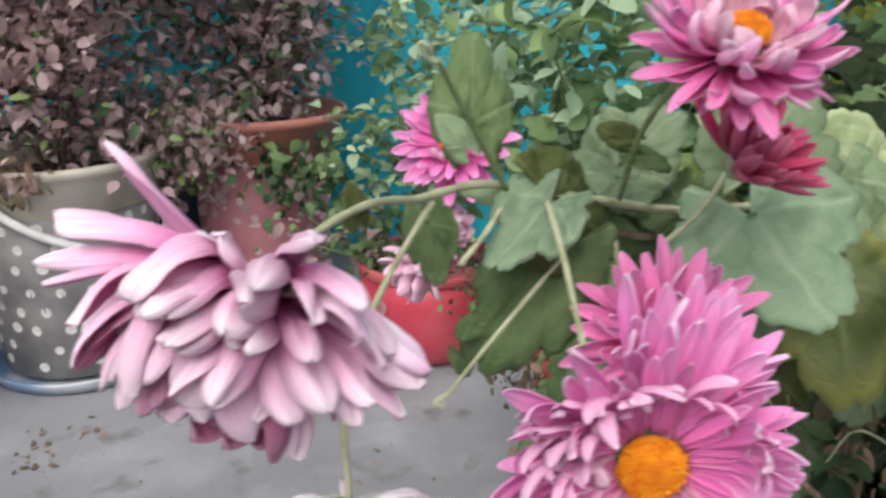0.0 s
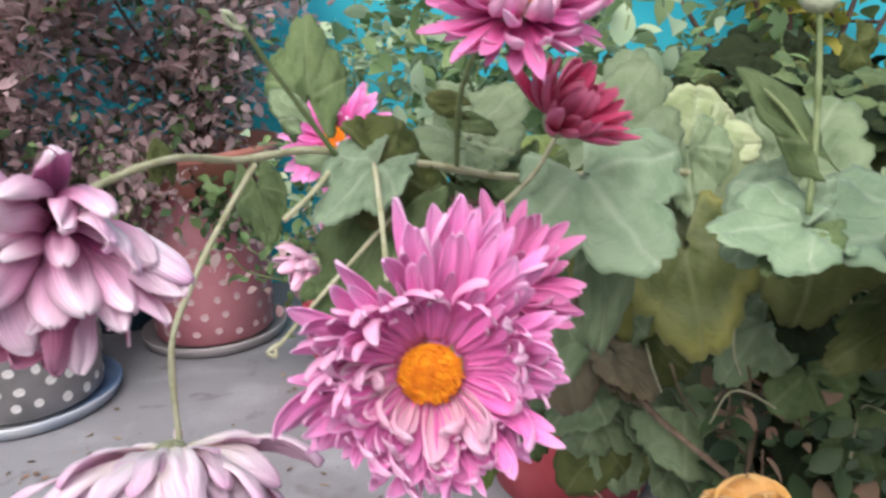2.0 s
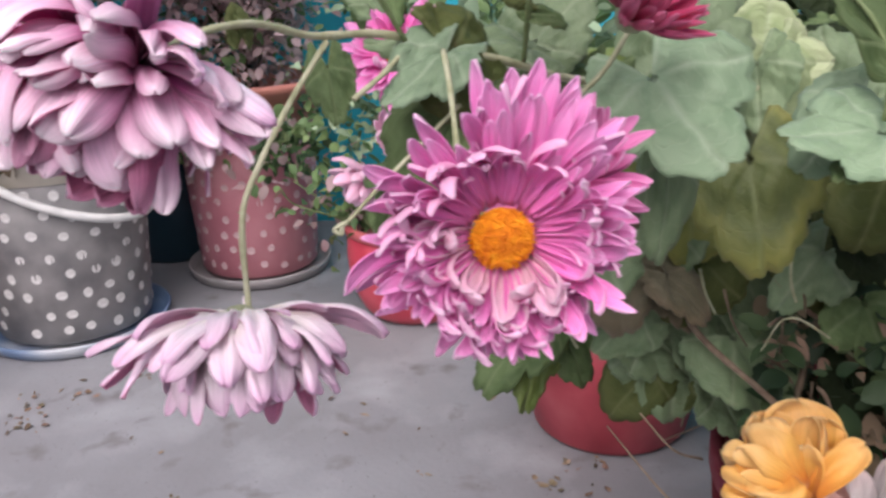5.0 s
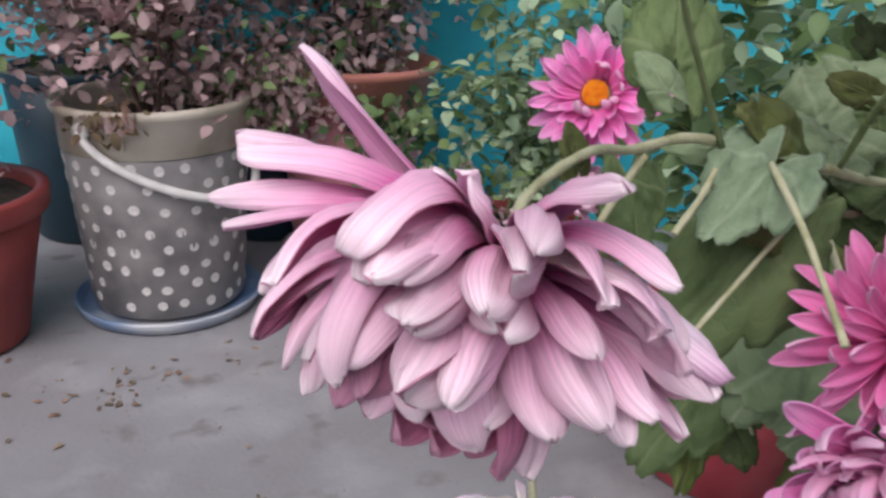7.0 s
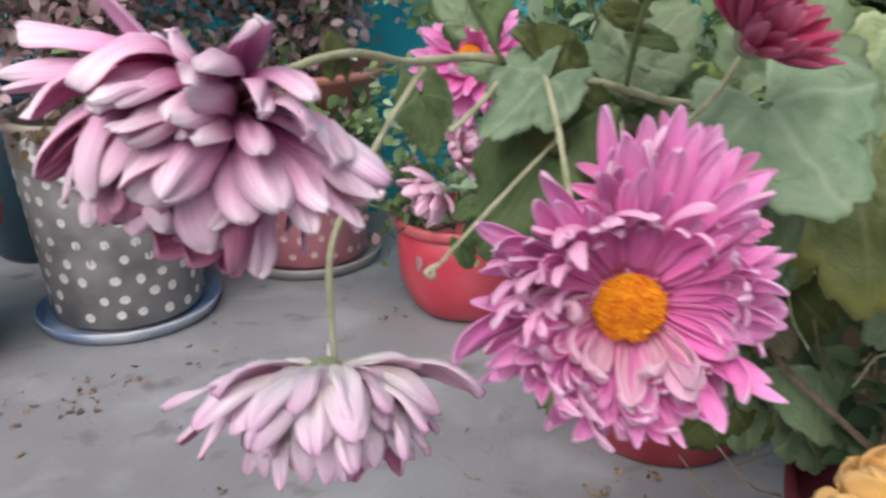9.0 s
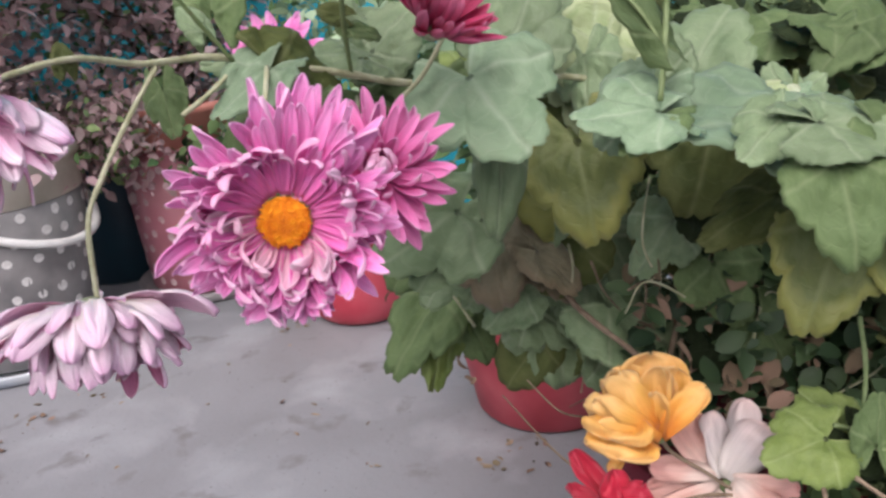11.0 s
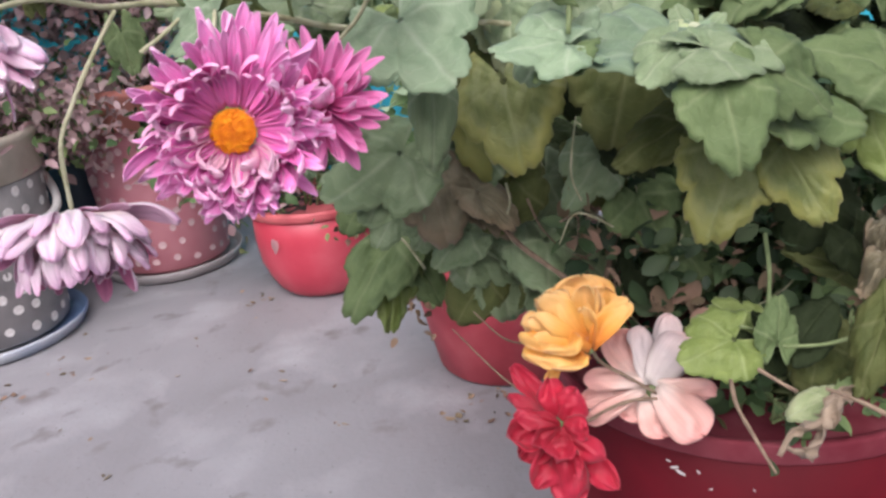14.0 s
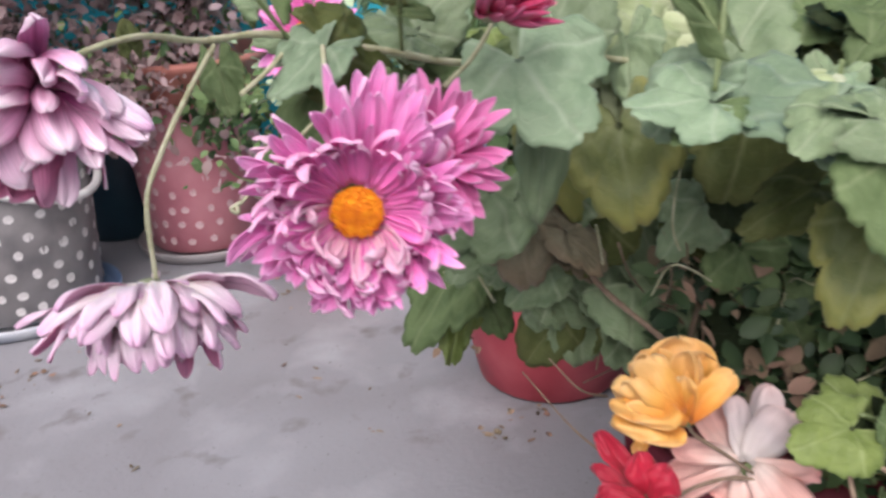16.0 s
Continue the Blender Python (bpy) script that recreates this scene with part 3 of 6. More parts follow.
def leaf(thing, base, tip, face, mat, wide=1.0, kind=0, name="leaf"):
    """A leaf of a plant, from its foot to its tip, its upper side towards face."""
    base, tip = local(thing, base), local(thing, tip)
    length = (tip - base).length
    ob = new(name, leaf_mesh(kind, mat))
    ob.parent = thing
    ob.matrix_basis = Matrix.Translation(base) @ frame_of(tip - base, face) @ Matrix.Diagonal((length * wide * (0.70 if kind < 5 else 0.62), length, length, 1))
    return ob


def scatter(name, mats, parent, centres, sizes, rng, label="", shape="oval", dirs=None, mat_weights=None, droop=0.0):
    """Many small leaves as one mesh: each a folded blade of its own size and turn."""
    side = [(0.15, 0.10, 0.05), (0.27, 0.27, 0.09), (0.31, 0.46, 0.10), (0.26, 0.67, 0.07), (0.14, 0.87, 0.01)]
    oval = [(0, 0, 0), (0, 0.3, 0.01), (0, 0.68, -0.01), (0, 1.0, -0.12)] + side + [(-x, y, z) for x, y, z in side]
    of = [(0, 4, 1), (4, 5, 1), (5, 6, 1), (6, 2, 1), (6, 7, 2), (7, 8, 2), (8, 3, 2), (0, 1, 9), (9, 1, 10), (10, 1, 11), (11, 1, 2), (11, 2, 12), (12, 2, 13), (13, 2, 3)]
    cut = [(0, 0, 0), (0.1, 0.3, 0.02), (0.42, 0.42, 0.1), (0.14, 0.52, 0.02), (0.34, 0.74, 0.06), (0.09, 0.72, 0.0), (0, 1.0, -0.1),
           (-0.09, 0.72, 0.0), (-0.34, 0.74, 0.06), (-0.14, 0.52, 0.02), (-0.42, 0.42, 0.1), (-0.1, 0.3, 0.02)]
    cf = [(0, 1, 11), (1, 2, 3), (1, 3, 9, 11), (11, 9, 10), (3, 4, 5), (3, 5, 7, 9), (9, 7, 8), (5, 6, 7)]
    pts, faces = (oval, of) if shape != "cut" else (cut, cf)
    if shape == "blade":
        pts = [(x * 0.42, y, z) for x, y, z in oval]
    verts, polys, idx = [], [], []
    for c, s in zip(centres, sizes):
        if dirs is None:
            d = Vector((rng.gauss(0, 1), rng.gauss(0, 1), rng.gauss(0.1, 0.7) - droop))
        else:
            d = Vector(dirs(c)) + Vector((rng.gauss(0, 0.5), rng.gauss(0, 0.5), rng.gauss(0, 0.5)))
        m = frame_of(d, Vector((rng.gauss(0, 0.6), rng.gauss(-0.3, 0.6), 1)))
        o = len(verts)
        curl = rng.uniform(-0.35, 0.25)
        for x, y, z in pts:
            verts.append(Vector(c) + m.to_3x3() @ Vector((x * s, y * s, (z + curl * y * y) * s)))
        mi = rng.choices(range(len(mats)), weights=mat_weights)[0]
        for f in faces:
            polys.append([o + k for k in f])
            idx.append(mi)
    me = bpy.data.meshes.new(name)
    me.from_pydata(verts, [], polys)
    for k in mats:
        me.materials.append(k)
    me.polygons.foreach_set("material_index", idx)
    me.polygons.foreach_set("use_smooth", [True] * len(polys))
    ob = link_mesh(name, me, parent)
    return tagged(ob, label, kind="stuff")


def branching(thing, foot, count, height, spread, rng, mat, r=0.004, twigs=4, name="stem", lean=(0, 0)):
    """Stems from a foot, each with twigs; gives back the points along them where leaves can grow."""
    spots = []
    for i in range(count):
        ph = 2 * math.pi * (i + rng.uniform(-0.3, 0.3)) / count
        out = spread * rng.uniform(0.5, 1.0)
        h = height * rng.uniform(0.75, 1.05)
        p = [Vector(foot) + Vector((0.02 * math.cos(ph), 0.02 * math.sin(ph), 0))]
        for k in (0.35, 0.7, 1.0):
            p.append(Vector(foot) + Vector((out * k ** 1.2 * math.cos(ph) + lean[0] * k, out * k ** 1.2 * math.sin(ph) + lean[1] * k, h * k))
                     + Vector((rng.gauss(0, 0.015), rng.gauss(0, 0.015), 0)))
        bm = tube([local(thing, q) for q in p], r, r * 0.35, 6)
        line = spline(p, 6)
        spots += line[2:]
        for _ in range(twigs):
            s = rng.choice(line[4:])
            d = Vector((rng.gauss(0, 1), rng.gauss(0, 1), rng.uniform(-0.2, 1.0))).normalized() * height * rng.uniform(0.16, 0.34)
            q = [s, s + d * 0.55 + Vector((0, 0, 0.01)), s + d]
            tube([local(thing, v) for v in q], r * 0.45, r * 0.2, 5, bm)
            spots += spline(q, 5)[1:]
        part(name, bm, mat, thing)
    return spots


def spread_points(spots, count, reach, rng):
    out = []
    for _ in range(count):
        s = rng.choice(spots)
        out.append(Vector(s) + Vector((rng.gauss(0, reach), rng.gauss(0, reach), rng.gauss(0, reach))))
    return out

# ---- setting ----


def slab(name, x0, x1, y0, y1, z0, z1, mat, label, category, bev=0.01):
    bm = bmesh.new()
    bmesh.ops.create_cube(bm, size=1)
    bmesh.ops.scale(bm, vec=(x1 - x0, y1 - y0, z1 - z0), verts=bm.verts)
    bmesh.ops.translate(bm, vec=((x0 + x1) / 2, (y0 + y1) / 2, (z0 + z1) / 2), verts=bm.verts)
    bmesh.ops.bevel(bm, geom=bm.edges[:], offset=bev, segments=2, affect="EDGES")
    ob = link_mesh(name, from_bm(name, bm, mat, smooth=False))
    return tagged(ob, label, category, kind="structure")


def terrace_floor():
    """One wide concrete sheet with a slightly uneven, trowelled surface."""
    bm = bmesh.new()
    xs = [-400, -60, -12, -4, -2.5] + [-1.5 + 0.05 * i for i in range(61)] + [2.5, 4, 12, 60, 400]
    ys = [-400, -60, -12, -4, -1.5] + [-0.6 + 0.05 * i for i in range(53)] + [2.6, 4, 12, 60, 400]
    vs = [[bm.verts.new((x, y, 0.0012 * noise.noise(Vector((x * 3, y * 3, 0))) if abs(x) < 2 and abs(y) < 3 else 0)) for x in xs] for y in ys]
    for i in range(len(ys) - 1):
        for j in range(len(xs) - 1):
            bm.faces.new((vs[i][j], vs[i][j + 1], vs[i + 1][j + 1], vs[i + 1][j]))
    ob = link_mesh("floor", from_bm("floor", bm, CONCRETE))
    return tagged(ob, "pale grey weathered concrete terrace floor with stains", "floor", kind="structure")


terrace_floor()
slab("wall_north", -3.6, 3.6, 1.98, 2.16, -0.02, 1.9, WALL_PAINT, "turquoise painted plaster wall behind the pots", "wall")
# unseen wall behind the camera, made higher to cut low frontal sky light
slab("wall_south", -3.6, 3.6, -2.9, -2.72, -0.02, 1.3, PLASTER, "plain unseen plaster wall, raised to hold back low sky light", "wall")
slab("wall_west", -3.6, -3.42, -2.72, 1.98, -0.02, 0.95, PLASTER, "plain grey plaster parapet of the terrace", "wall")
slab("wall_east", 3.42, 3.6, -2.72, 1.98, -0.02, 0.95, PLASTER, "plain grey plaster parapet of the terrace", "wall")

# ---- pots ----


def round_part(name, profile, mat, thing, label="", n=56):
    return part(name, lathe(profile, n), mat, thing, label)


def soil_in(thing, r, z, rng):
    bm = bmesh.new()
    rings = [[bm.verts.new((0, 0, z + 0.006))]]
    for k in range(1, 7):
        rr = r * k / 6
        rings.append([bm.verts.new((rr * math.cos(2 * math.pi * i / 24), rr * math.sin(2 * math.pi * i / 24), z + rng.uniform(-0.003, 0.005))) for i in range(24)])
    for i in range(24):
        bm.faces.new((rings[0][0], rings[1][i], rings[1][(i + 1) % 24]))
    for a, b in zip(rings[1:], rings[2:]):
        for i in range(24):
            bm.faces.new((a[i], b[i], b[(i + 1) % 24], a[(i + 1) % 24]))
    return part("soil", bm, SOIL, thing, "dark potting soil")




def dots_on(thing, radius_at, rows, size, rng, mat):
    """Painted round dots on the outside of a round body."""
    bm = bmesh.new()
    bmesh.ops.create_circle(bm, cap_ends=True, segments=14, radius=size)
    ext = bmesh.ops.extrude_face_region(bm, geom=bm.faces[:])
    bmesh.ops.translate(bm, vec=(0, 0, 0.0008), verts=[v for v in ext["geom"] if isinstance(v, bmesh.types.BMVert)])
    me = from_bm("dot", bm, mat, smooth=False)
    for z, count, phase in rows:
        for i in range(count):
            if rng.random() < 0.06:
                continue
            ph = 2 * math.pi * (i + phase + rng.uniform(-0.18, 0.18)) / count
            zz = z + rng.uniform(-0.005, 0.005)
            r = radius_at(zz)
            slope = (radius_at(zz + 0.01) - radius_at(zz - 0.01)) / 0.02
            out = Vector((math.cos(ph), math.sin(ph), -slope)).normalized()
            link_mesh("dot", me, thing, Matrix.Translation((r * math.cos(ph), r * math.sin(ph), zz)) @ out.to_track_quat("Z", "Y").to_matrix().to_4x4()
                      @ Matrix.Diagonal((rng.uniform(0.85, 1.12), rng.uniform(0.85, 1.12), 1, 1)))


def painted_bucket(place, r0, r1, h, band, low, high, label, rng, bail_angle=None, base_z=0.016, dot=0.0085, dot_mat=None, collar=0.0):
    """A tapered bucket: painted dotted body below, a plain band and rolled lip above, and a bail."""
    thing = empty_thing("painted_bucket", (place[0], place[1], base_z), label, "flower pot", "painted buckets with polka dots")
    zb = h - band

    def rad(z):
        return r0 + (r1 - r0) * z / h

    round_part("body", [(r0 - 0.006, 0), (r0, 0.006), (rad(zb * 0.5) + 0.001, zb * 0.5), (rad(zb), zb), (rad(zb) - 0.004, zb + 0.002)], low, thing)
    top = rad(h) + collar
    round_part("band", [(rad(zb) - 0.003, zb), (rad(zb) + 0.0015, zb + 0.002), (top - 0.004, h - 0.02), (top + 0.003, h - 0.016), (top + 0.006, h - 0.008),
                        (top + 0.004, h), (top - 0.003, h), (top - 0.006, h - 0.01), (rad(h) - 0.012, h - 0.06)], high, thing, "plain upper band with rolled lip")
    soil_in(thing, rad(h) - 0.011, h - 0.045, rng)
    rows = []
    z, k = 0.028, 0
    while z < zb - 0.01:
        rows.append((z, 20, 0.5 * (k % 2)))
        z += 0.034
        k += 1
    dots_on(thing, rad, rows, dot, rng, dot_mat or DOT_WHITE)
    if bail_angle is not None:
        a = radians(bail_angle)
        r = rad(h - 0.035) + 0.007
        pts = []
        for i in range(13):
            t = math.pi * i / 12
            along, down = math.cos(t), math.sin(t)
            side = Vector((math.cos(a), math.sin(a), 0))
            front = Vector((math.sin(a), -math.cos(a), 0))
            pts.append(side * along * (r + 0.004) + front * (0.55 * r * down + r * 0.52 * down ** 2) + Vector((0, 0, h - 0.035 - 0.115 * down)))
        part("bail", tube(pts, 0.0075, 0.0075, 8, per=3), BAIL, thing, "white plastic carrying handle hanging down")
        for sgn in (1, -1):
            p = Vector((math.cos(a), math.sin(a), 0)) * sgn * (rad(h - 0.035) + 0.003)
            bm = bmesh.new()
            bmesh.ops.create_cone(bm, segments=16, radius1=0.017, radius2=0.014, depth=0.012, cap_ends=True,
                                  matrix=Matrix.Translation(p + Vector((0, 0, h - 0.035))) @ (p.normalized()).to_track_quat("Z", "Y").to_matrix().to_4x4())
            part("bail_ear", bm, BAIL, thing)
    return thing


def saucer(place, r, mat, label):
    thing = empty_thing("saucer", place, label, "plant saucer", "plant saucers")
    round_part("dish", [(r * 0.82, 0.0), (r * 0.95, 0.004), (r, 0.022), (r - 0.001, 0.025), (r - 0.004, 0.025), (r * 0.93, 0.010), (r * 0.9, 0.008), (0.001, 0.008)], mat, thing)
    return thing


def plastic_pot(place, r0, r1, h, mat, label, rng, rim_mat=None, rim_h=0.025, rim_out=0.008, bowl=False, soil_drop=0.02, flat=False):
    thing = empty_thing("plastic_pot", place, label, "flower pot", "red plastic pots")
    if bowl:
        prof = [(r0 * 0.70, 0), (r0 * 0.86, 0.005), (r0 * 0.98, 0.018), (r0 * 1.09, 0.04), (r1 - 0.003, h * 0.38), (r1 + 0.001, h * 0.62), (r1, h - rim_h), (r1 - 0.004, h - rim_h + 0.002)]
    else:
        prof = [(r0 - 0.008, 0), (r0, 0.008), (r0 + (r1 - r0) * 0.5 + 0.002, h * 0.5), (r1, h - rim_h), (r1 - 0.004, h - rim_h + 0.002)]
    round_part("body", prof, mat, thing)
    ro = r1 + rim_out
    if flat:
        round_part("rim", [(r1 - 0.003, h - rim_h), (ro - 0.0004, h - rim_h), (ro, h - rim_h + 0.0006), (ro, h - rim_h + 0.002), (ro + 0.0004, h - 0.002), (ro, h - 0.0006), (ro - 0.0008, h), (r1 - 0.004, h), (r1 - 0.012, h - 0.05)],
                   rim_mat or mat, thing, "flat faded rim")
    else:
        round_part("rim", [(r1 - 0.003, h - rim_h), (ro - 0.002, h - rim_h), (ro, h - rim_h + 0.004), (ro + 0.002, h - 0.004), (ro, h), (r1 - 0.003, h), (r1 - 0.006, h - 0.004), (r1 - 0.012, h - 0.05)],
                   rim_mat or mat, thing, "rolled rim")
    soil_in(thing, r1 - 0.008, h - soil_drop, rng)
    return thing


saucer((-0.657, 1.375, 0), 0.163, SAUCER_BLUE, "worn blue and white saucer under a dotted bucket")
painted_bucket((-0.657, 1.375), 0.130, 0.157, 0.360, 0.078, GREY_BUCKET, BEIGE, "dark grey bucket with white polka dots and beige top band", random.Random(3), bail_angle=74)
saucer((-0.392, 1.664, 0), 0.150, SAUCER_GREY, "dusty grey saucer under a pink bucket")
painted_bucket((-0.392, 1.664), 0.120, 0.142, 0.388, 0.085, PINK_BUCKET, SALMON, "pink bucket with white polka dots and salmon top band", random.Random(4), dot=0.0075, dot_mat=DOT_DUSTY, collar=0.028)
plastic_pot((-0.040, 1.440, 0), 0.100, 0.122, 0.180, RED_PLASTIC, "bright red rounded plastic pot on the concrete floor", random.Random(5), rim_mat=RED_RIM, rim_h=0.018, rim_out=0.006, bowl=True)
plastic_pot((0.262, 1.055, 0), 0.106, 0.138, 0.20, RED_DULL, "red plastic pot half hidden under hanging leaves", random.Random(6), rim_h=0.022)
crimson_pot = plastic_pot((0.385, 0.470, 0), 0.118, 0.146, 0.315, CRIMSON_PLASTIC, "large crimson plastic pot with a faded rim", random.Random(7), rim_mat=CRIMSON_RIM, rim_h=0.014, rim_out=0.0018, flat=True)
scuff_rng = random.Random(70)
for turn, height, size in ((231, 0.287, 0.006), (232.5, 0.284, 0.007), (229.5, 0.291, 0.003), (237, 0.288, 0.003), (240, 0.276, 0.003), (250, 0.280, 0.002)):
    # thin worn streaks where the colour has been scraped off
    bm = bmesh.new()
    bmesh.ops.create_circle(bm, cap_ends=True, segments=9, radius=size / 2)
    bmesh.ops.scale(bm, vec=(1, 0.28, 1), verts=bm.verts)
    ext = bmesh.ops.extrude_face_region(bm, geom=bm.faces[:])
    bmesh.ops.translate(bm, vec=(0, 0, 0.0005), verts=[v for v in ext["geom"] if isinstance(v, bmesh.types.BMVert)])
    r = 0.118 + 0.028 * height / 0.302 + 0.0012
    out = Vector((math.cos(radians(turn)), math.sin(radians(turn)), -0.09)).normalized()
    scuff = part("scuff", bm, BAIL, crimson_pot, "pale scraped spot", smooth=False)
    scuff.matrix_basis = Matrix.Translation((r * out.x, r * out.y, height)) @ out.to_track_quat("Z", "Y").to_matrix().to_4x4() @ pose(0, 0, 0, 0, 0, scuff_rng.uniform(-50, 30))
plastic_pot((-0.918, 1.150, 0), 0.108, 0.155, 0.255, BRICK_RED, "brick red plastic pot with thick rim", random.Random(8), rim_h=0.035, rim_out=0.012)
plastic_pot((-0.615, 1.790, 0), 0.112, 0.130, 0.36, NAVY, "dark teal plastic pot behind the buckets", random.Random(9))
# this second dark pot is added to darken the gap beside the bucket
plastic_pot((-0.985, 1.700, 0), 0.125, 0.150, 0.36, NAVY, "dark teal plastic pot added to darken the gap behind a grey bucket", random.Random(12))
plastic_pot((0.78, 1.66, 0), 0.110, 0.140, 0.24, BRICK_RED, "brick red plastic pot behind the leafy bush", random.Random(10))

# ---- background plants ----


def purple_shrub(foot, height, spread, leaves, seed, label, green=0.12, lean=(0, 0)):
    rng = random.Random(seed)
    thing = empty_thing("shrub", foot, label, "shrub", "purplish shrubs in buckets")
    spots = branching(thing, foot, 7, height, spread, rng, TWIG, r=0.005, twigs=9, lean=lean)
    pts = [local(thing, p) for p in spread_points(spots, leaves, 0.04, rng)]
    scatter("foliage", [FOLIAGE_PURPLE, FOLIAGE_GREEN], thing, pts, [rng.uniform(0.010, 0.032) for _ in pts], rng, "purplish brown small leaves, half dry", mat_weights=[1 - green, green], droop=0.4)
    return thing


purple_shrub((-0.657, 1.375, 0.325), 0.62, 0.33, 6200, 21, "half-dry shrub with purplish brown leaves in a grey bucket")
purple_shrub((-0.392, 1.664, 0.355), 0.585, 0.30, 6000, 22, "half-dry shrub with reddish brown leaves in a pink bucket", green=0.2)
purple_shrub((-0.918, 1.150, 0.24), 0.46, 0.24, 2600, 23, "low shrub with purplish leaves in a brick red pot")
purple_shrub((-0.985, 1.700, 0.335), 0.60, 0.30, 4200, 24, "shrub with purplish leaves in a dark teal pot")


def leafy_plant(name, foot, height, spread, count, sizes, mats, seed, label, part_label, shape="oval", stems=6, reach=0.03, twigs=6, lean=(0, 0), mat=None, r=0.003, weights=None, category="plant", droop=0.2):
    rng = random.Random(seed)
    thing = empty_thing(name, foot, label, category)
    spots = branching(thing, foot, stems, height, spread, rng, mat or STEM_GREEN, r=r, twigs=twigs, lean=lean)
    pts = [local(thing, p) for p in spread_points(spots, count, reach, rng)]
    scatter("foliage", mats, thing, pts, [rng.uniform(*sizes) for _ in pts], rng, part_label, shape=shape, mat_weights=weights, droop=droop)
    return thing


leafy_plant("trailing_plant", (-0.310, 1.540, 0.300), 0.03, 0.06, 200, (0.016, 0.034), [FOLIAGE_GREEN, FOLIAGE_DARK], 31,
            "green small-leaved plant spilling over the pink bucket", "small green leaves", stems=7, lean=(0.05, -0.06), droop=0.9)
leafy_plant("trailing_plant", (-0.490, 1.520, 0.350), 0.06, 0.12, 2000, (0.010, 0.028), [FOLIAGE_PURPLE, FOLIAGE_GREEN], 38,
            "reddish small-leaved plant hanging over the pink bucket", "reddish brown small leaves", stems=11, lean=(-0.01, -0.05), weights=[0.8, 0.2], droop=0.9, reach=0.045)
leafy_plant("trailing_plant", (-0.655, 1.228, 0.355), 0.012, 0.030, 90, (0.012, 0.030), [DRY_SCRAP, FOLIAGE_PURPLE], 63,
            "withered brown leaves hanging over a grey bucket rim", "crumpled brown leaves", stems=5, reach=0.016, twigs=3, lean=(0.01, -0.012), weights=[0.75, 0.25], mat=TWIG, r=0.0016, droop=1.4)
leafy_plant("trailing_plant", (-0.110, 1.40, 0.155), 0.12, 0.10, 260, (0.014, 0.03), [FOLIAGE_GREEN, FOLIAGE_PURPLE], 32,
            "small green and brown plant beside the red pot", "small leaves, some browned", lean=(-0.07, -0.02), weights=[0.7, 0.3], droop=0.5)
leafy_plant("feathery_plant", (-0.040, 1.44, 0.160), 0.46, 0.17, 1500, (0.014, 0.034), [FOLIAGE_SAGE, FOLIAGE_GREEN], 33,
            "sage green feathery-leaved plant in a red pot", "cut, feathery sage green leaves", stems=9, twigs=7, reach=0.014, lean=(0.06, -0.03), weights=[0.65, 0.35], droop=0.1)
leafy_plant("green_plant", (0.275, 1.055, 0.18), 0.44, 0.22, 1700, (0.020, 0.046), [FOLIAGE_GREEN, FOLIAGE_SAGE], 34,
            "dense green leafy plant in a red pot", "dense green leaves", stems=8, twigs=8, weights=[0.6, 0.4])
leafy_plant("yellowing_shrub", (0.78, 1.66, 0.22), 0.56, 0.30, 560, (0.034, 0.072), [FOLIAGE_YELLOW, FOLIAGE_GREEN], 35,
            "shrub with yellow-green leaves before the turquoise wall", "yellow-green leaves", stems=7, twigs=8, weights=[0.6, 0.4], mat=TWIG, r=0.009)
leafy_plant("trailing_plant", (0.165, 0.985, 0.175), 0.02, 0.075, 260, (0.007, 0.020), [DRY_SCRAP, FOLIAGE_GREEN], 61,
            "dry brown creeper hanging over a red pot", "withered small leaves", stems=8, reach=0.025, twigs=6, lean=(-0.03, -0.04), weights=[0.8, 0.2], mat=TWIG, r=0.0016, droop=1.2)
leafy_plant("trailing_plant", (0.062, 1.345, 0.16), 0.03, 0.07, 240, (0.007, 0.020), [DRY_SCRAP, FOLIAGE_GREEN], 62,
            "dry brown creeper hanging beside a bright red pot", "withered small leaves", stems=8, reach=0.025, twigs=6, lean=(0.03, -0.03), weights=[0.6, 0.4], mat=TWIG, r=0.0016, droop=1.0)
# dark leaf fill: the bush's inner shadow is put into its colour
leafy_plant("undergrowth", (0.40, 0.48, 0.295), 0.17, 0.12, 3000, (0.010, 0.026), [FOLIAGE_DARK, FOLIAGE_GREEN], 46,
            "tangled undergrowth in the large crimson pot, coloured dark for shade", "small dark green leaves", stems=10, twigs=7, reach=0.028, weights=[0.9, 0.1], lean=(0.06, 0.05))
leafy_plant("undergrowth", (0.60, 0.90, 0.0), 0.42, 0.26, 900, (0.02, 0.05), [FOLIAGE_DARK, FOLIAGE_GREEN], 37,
            "green fill bush rising from the floor, coloured dark for shade", "dark green leaves", stems=9, twigs=8, reach=0.04, weights=[0.7, 0.3])
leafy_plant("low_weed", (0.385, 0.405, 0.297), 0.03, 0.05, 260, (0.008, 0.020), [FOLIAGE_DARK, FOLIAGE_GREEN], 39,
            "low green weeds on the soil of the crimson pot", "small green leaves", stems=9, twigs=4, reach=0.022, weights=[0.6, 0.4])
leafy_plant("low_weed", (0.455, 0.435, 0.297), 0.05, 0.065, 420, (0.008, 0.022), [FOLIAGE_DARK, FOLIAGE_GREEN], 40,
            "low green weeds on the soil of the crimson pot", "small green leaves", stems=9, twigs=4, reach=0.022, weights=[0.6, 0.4])

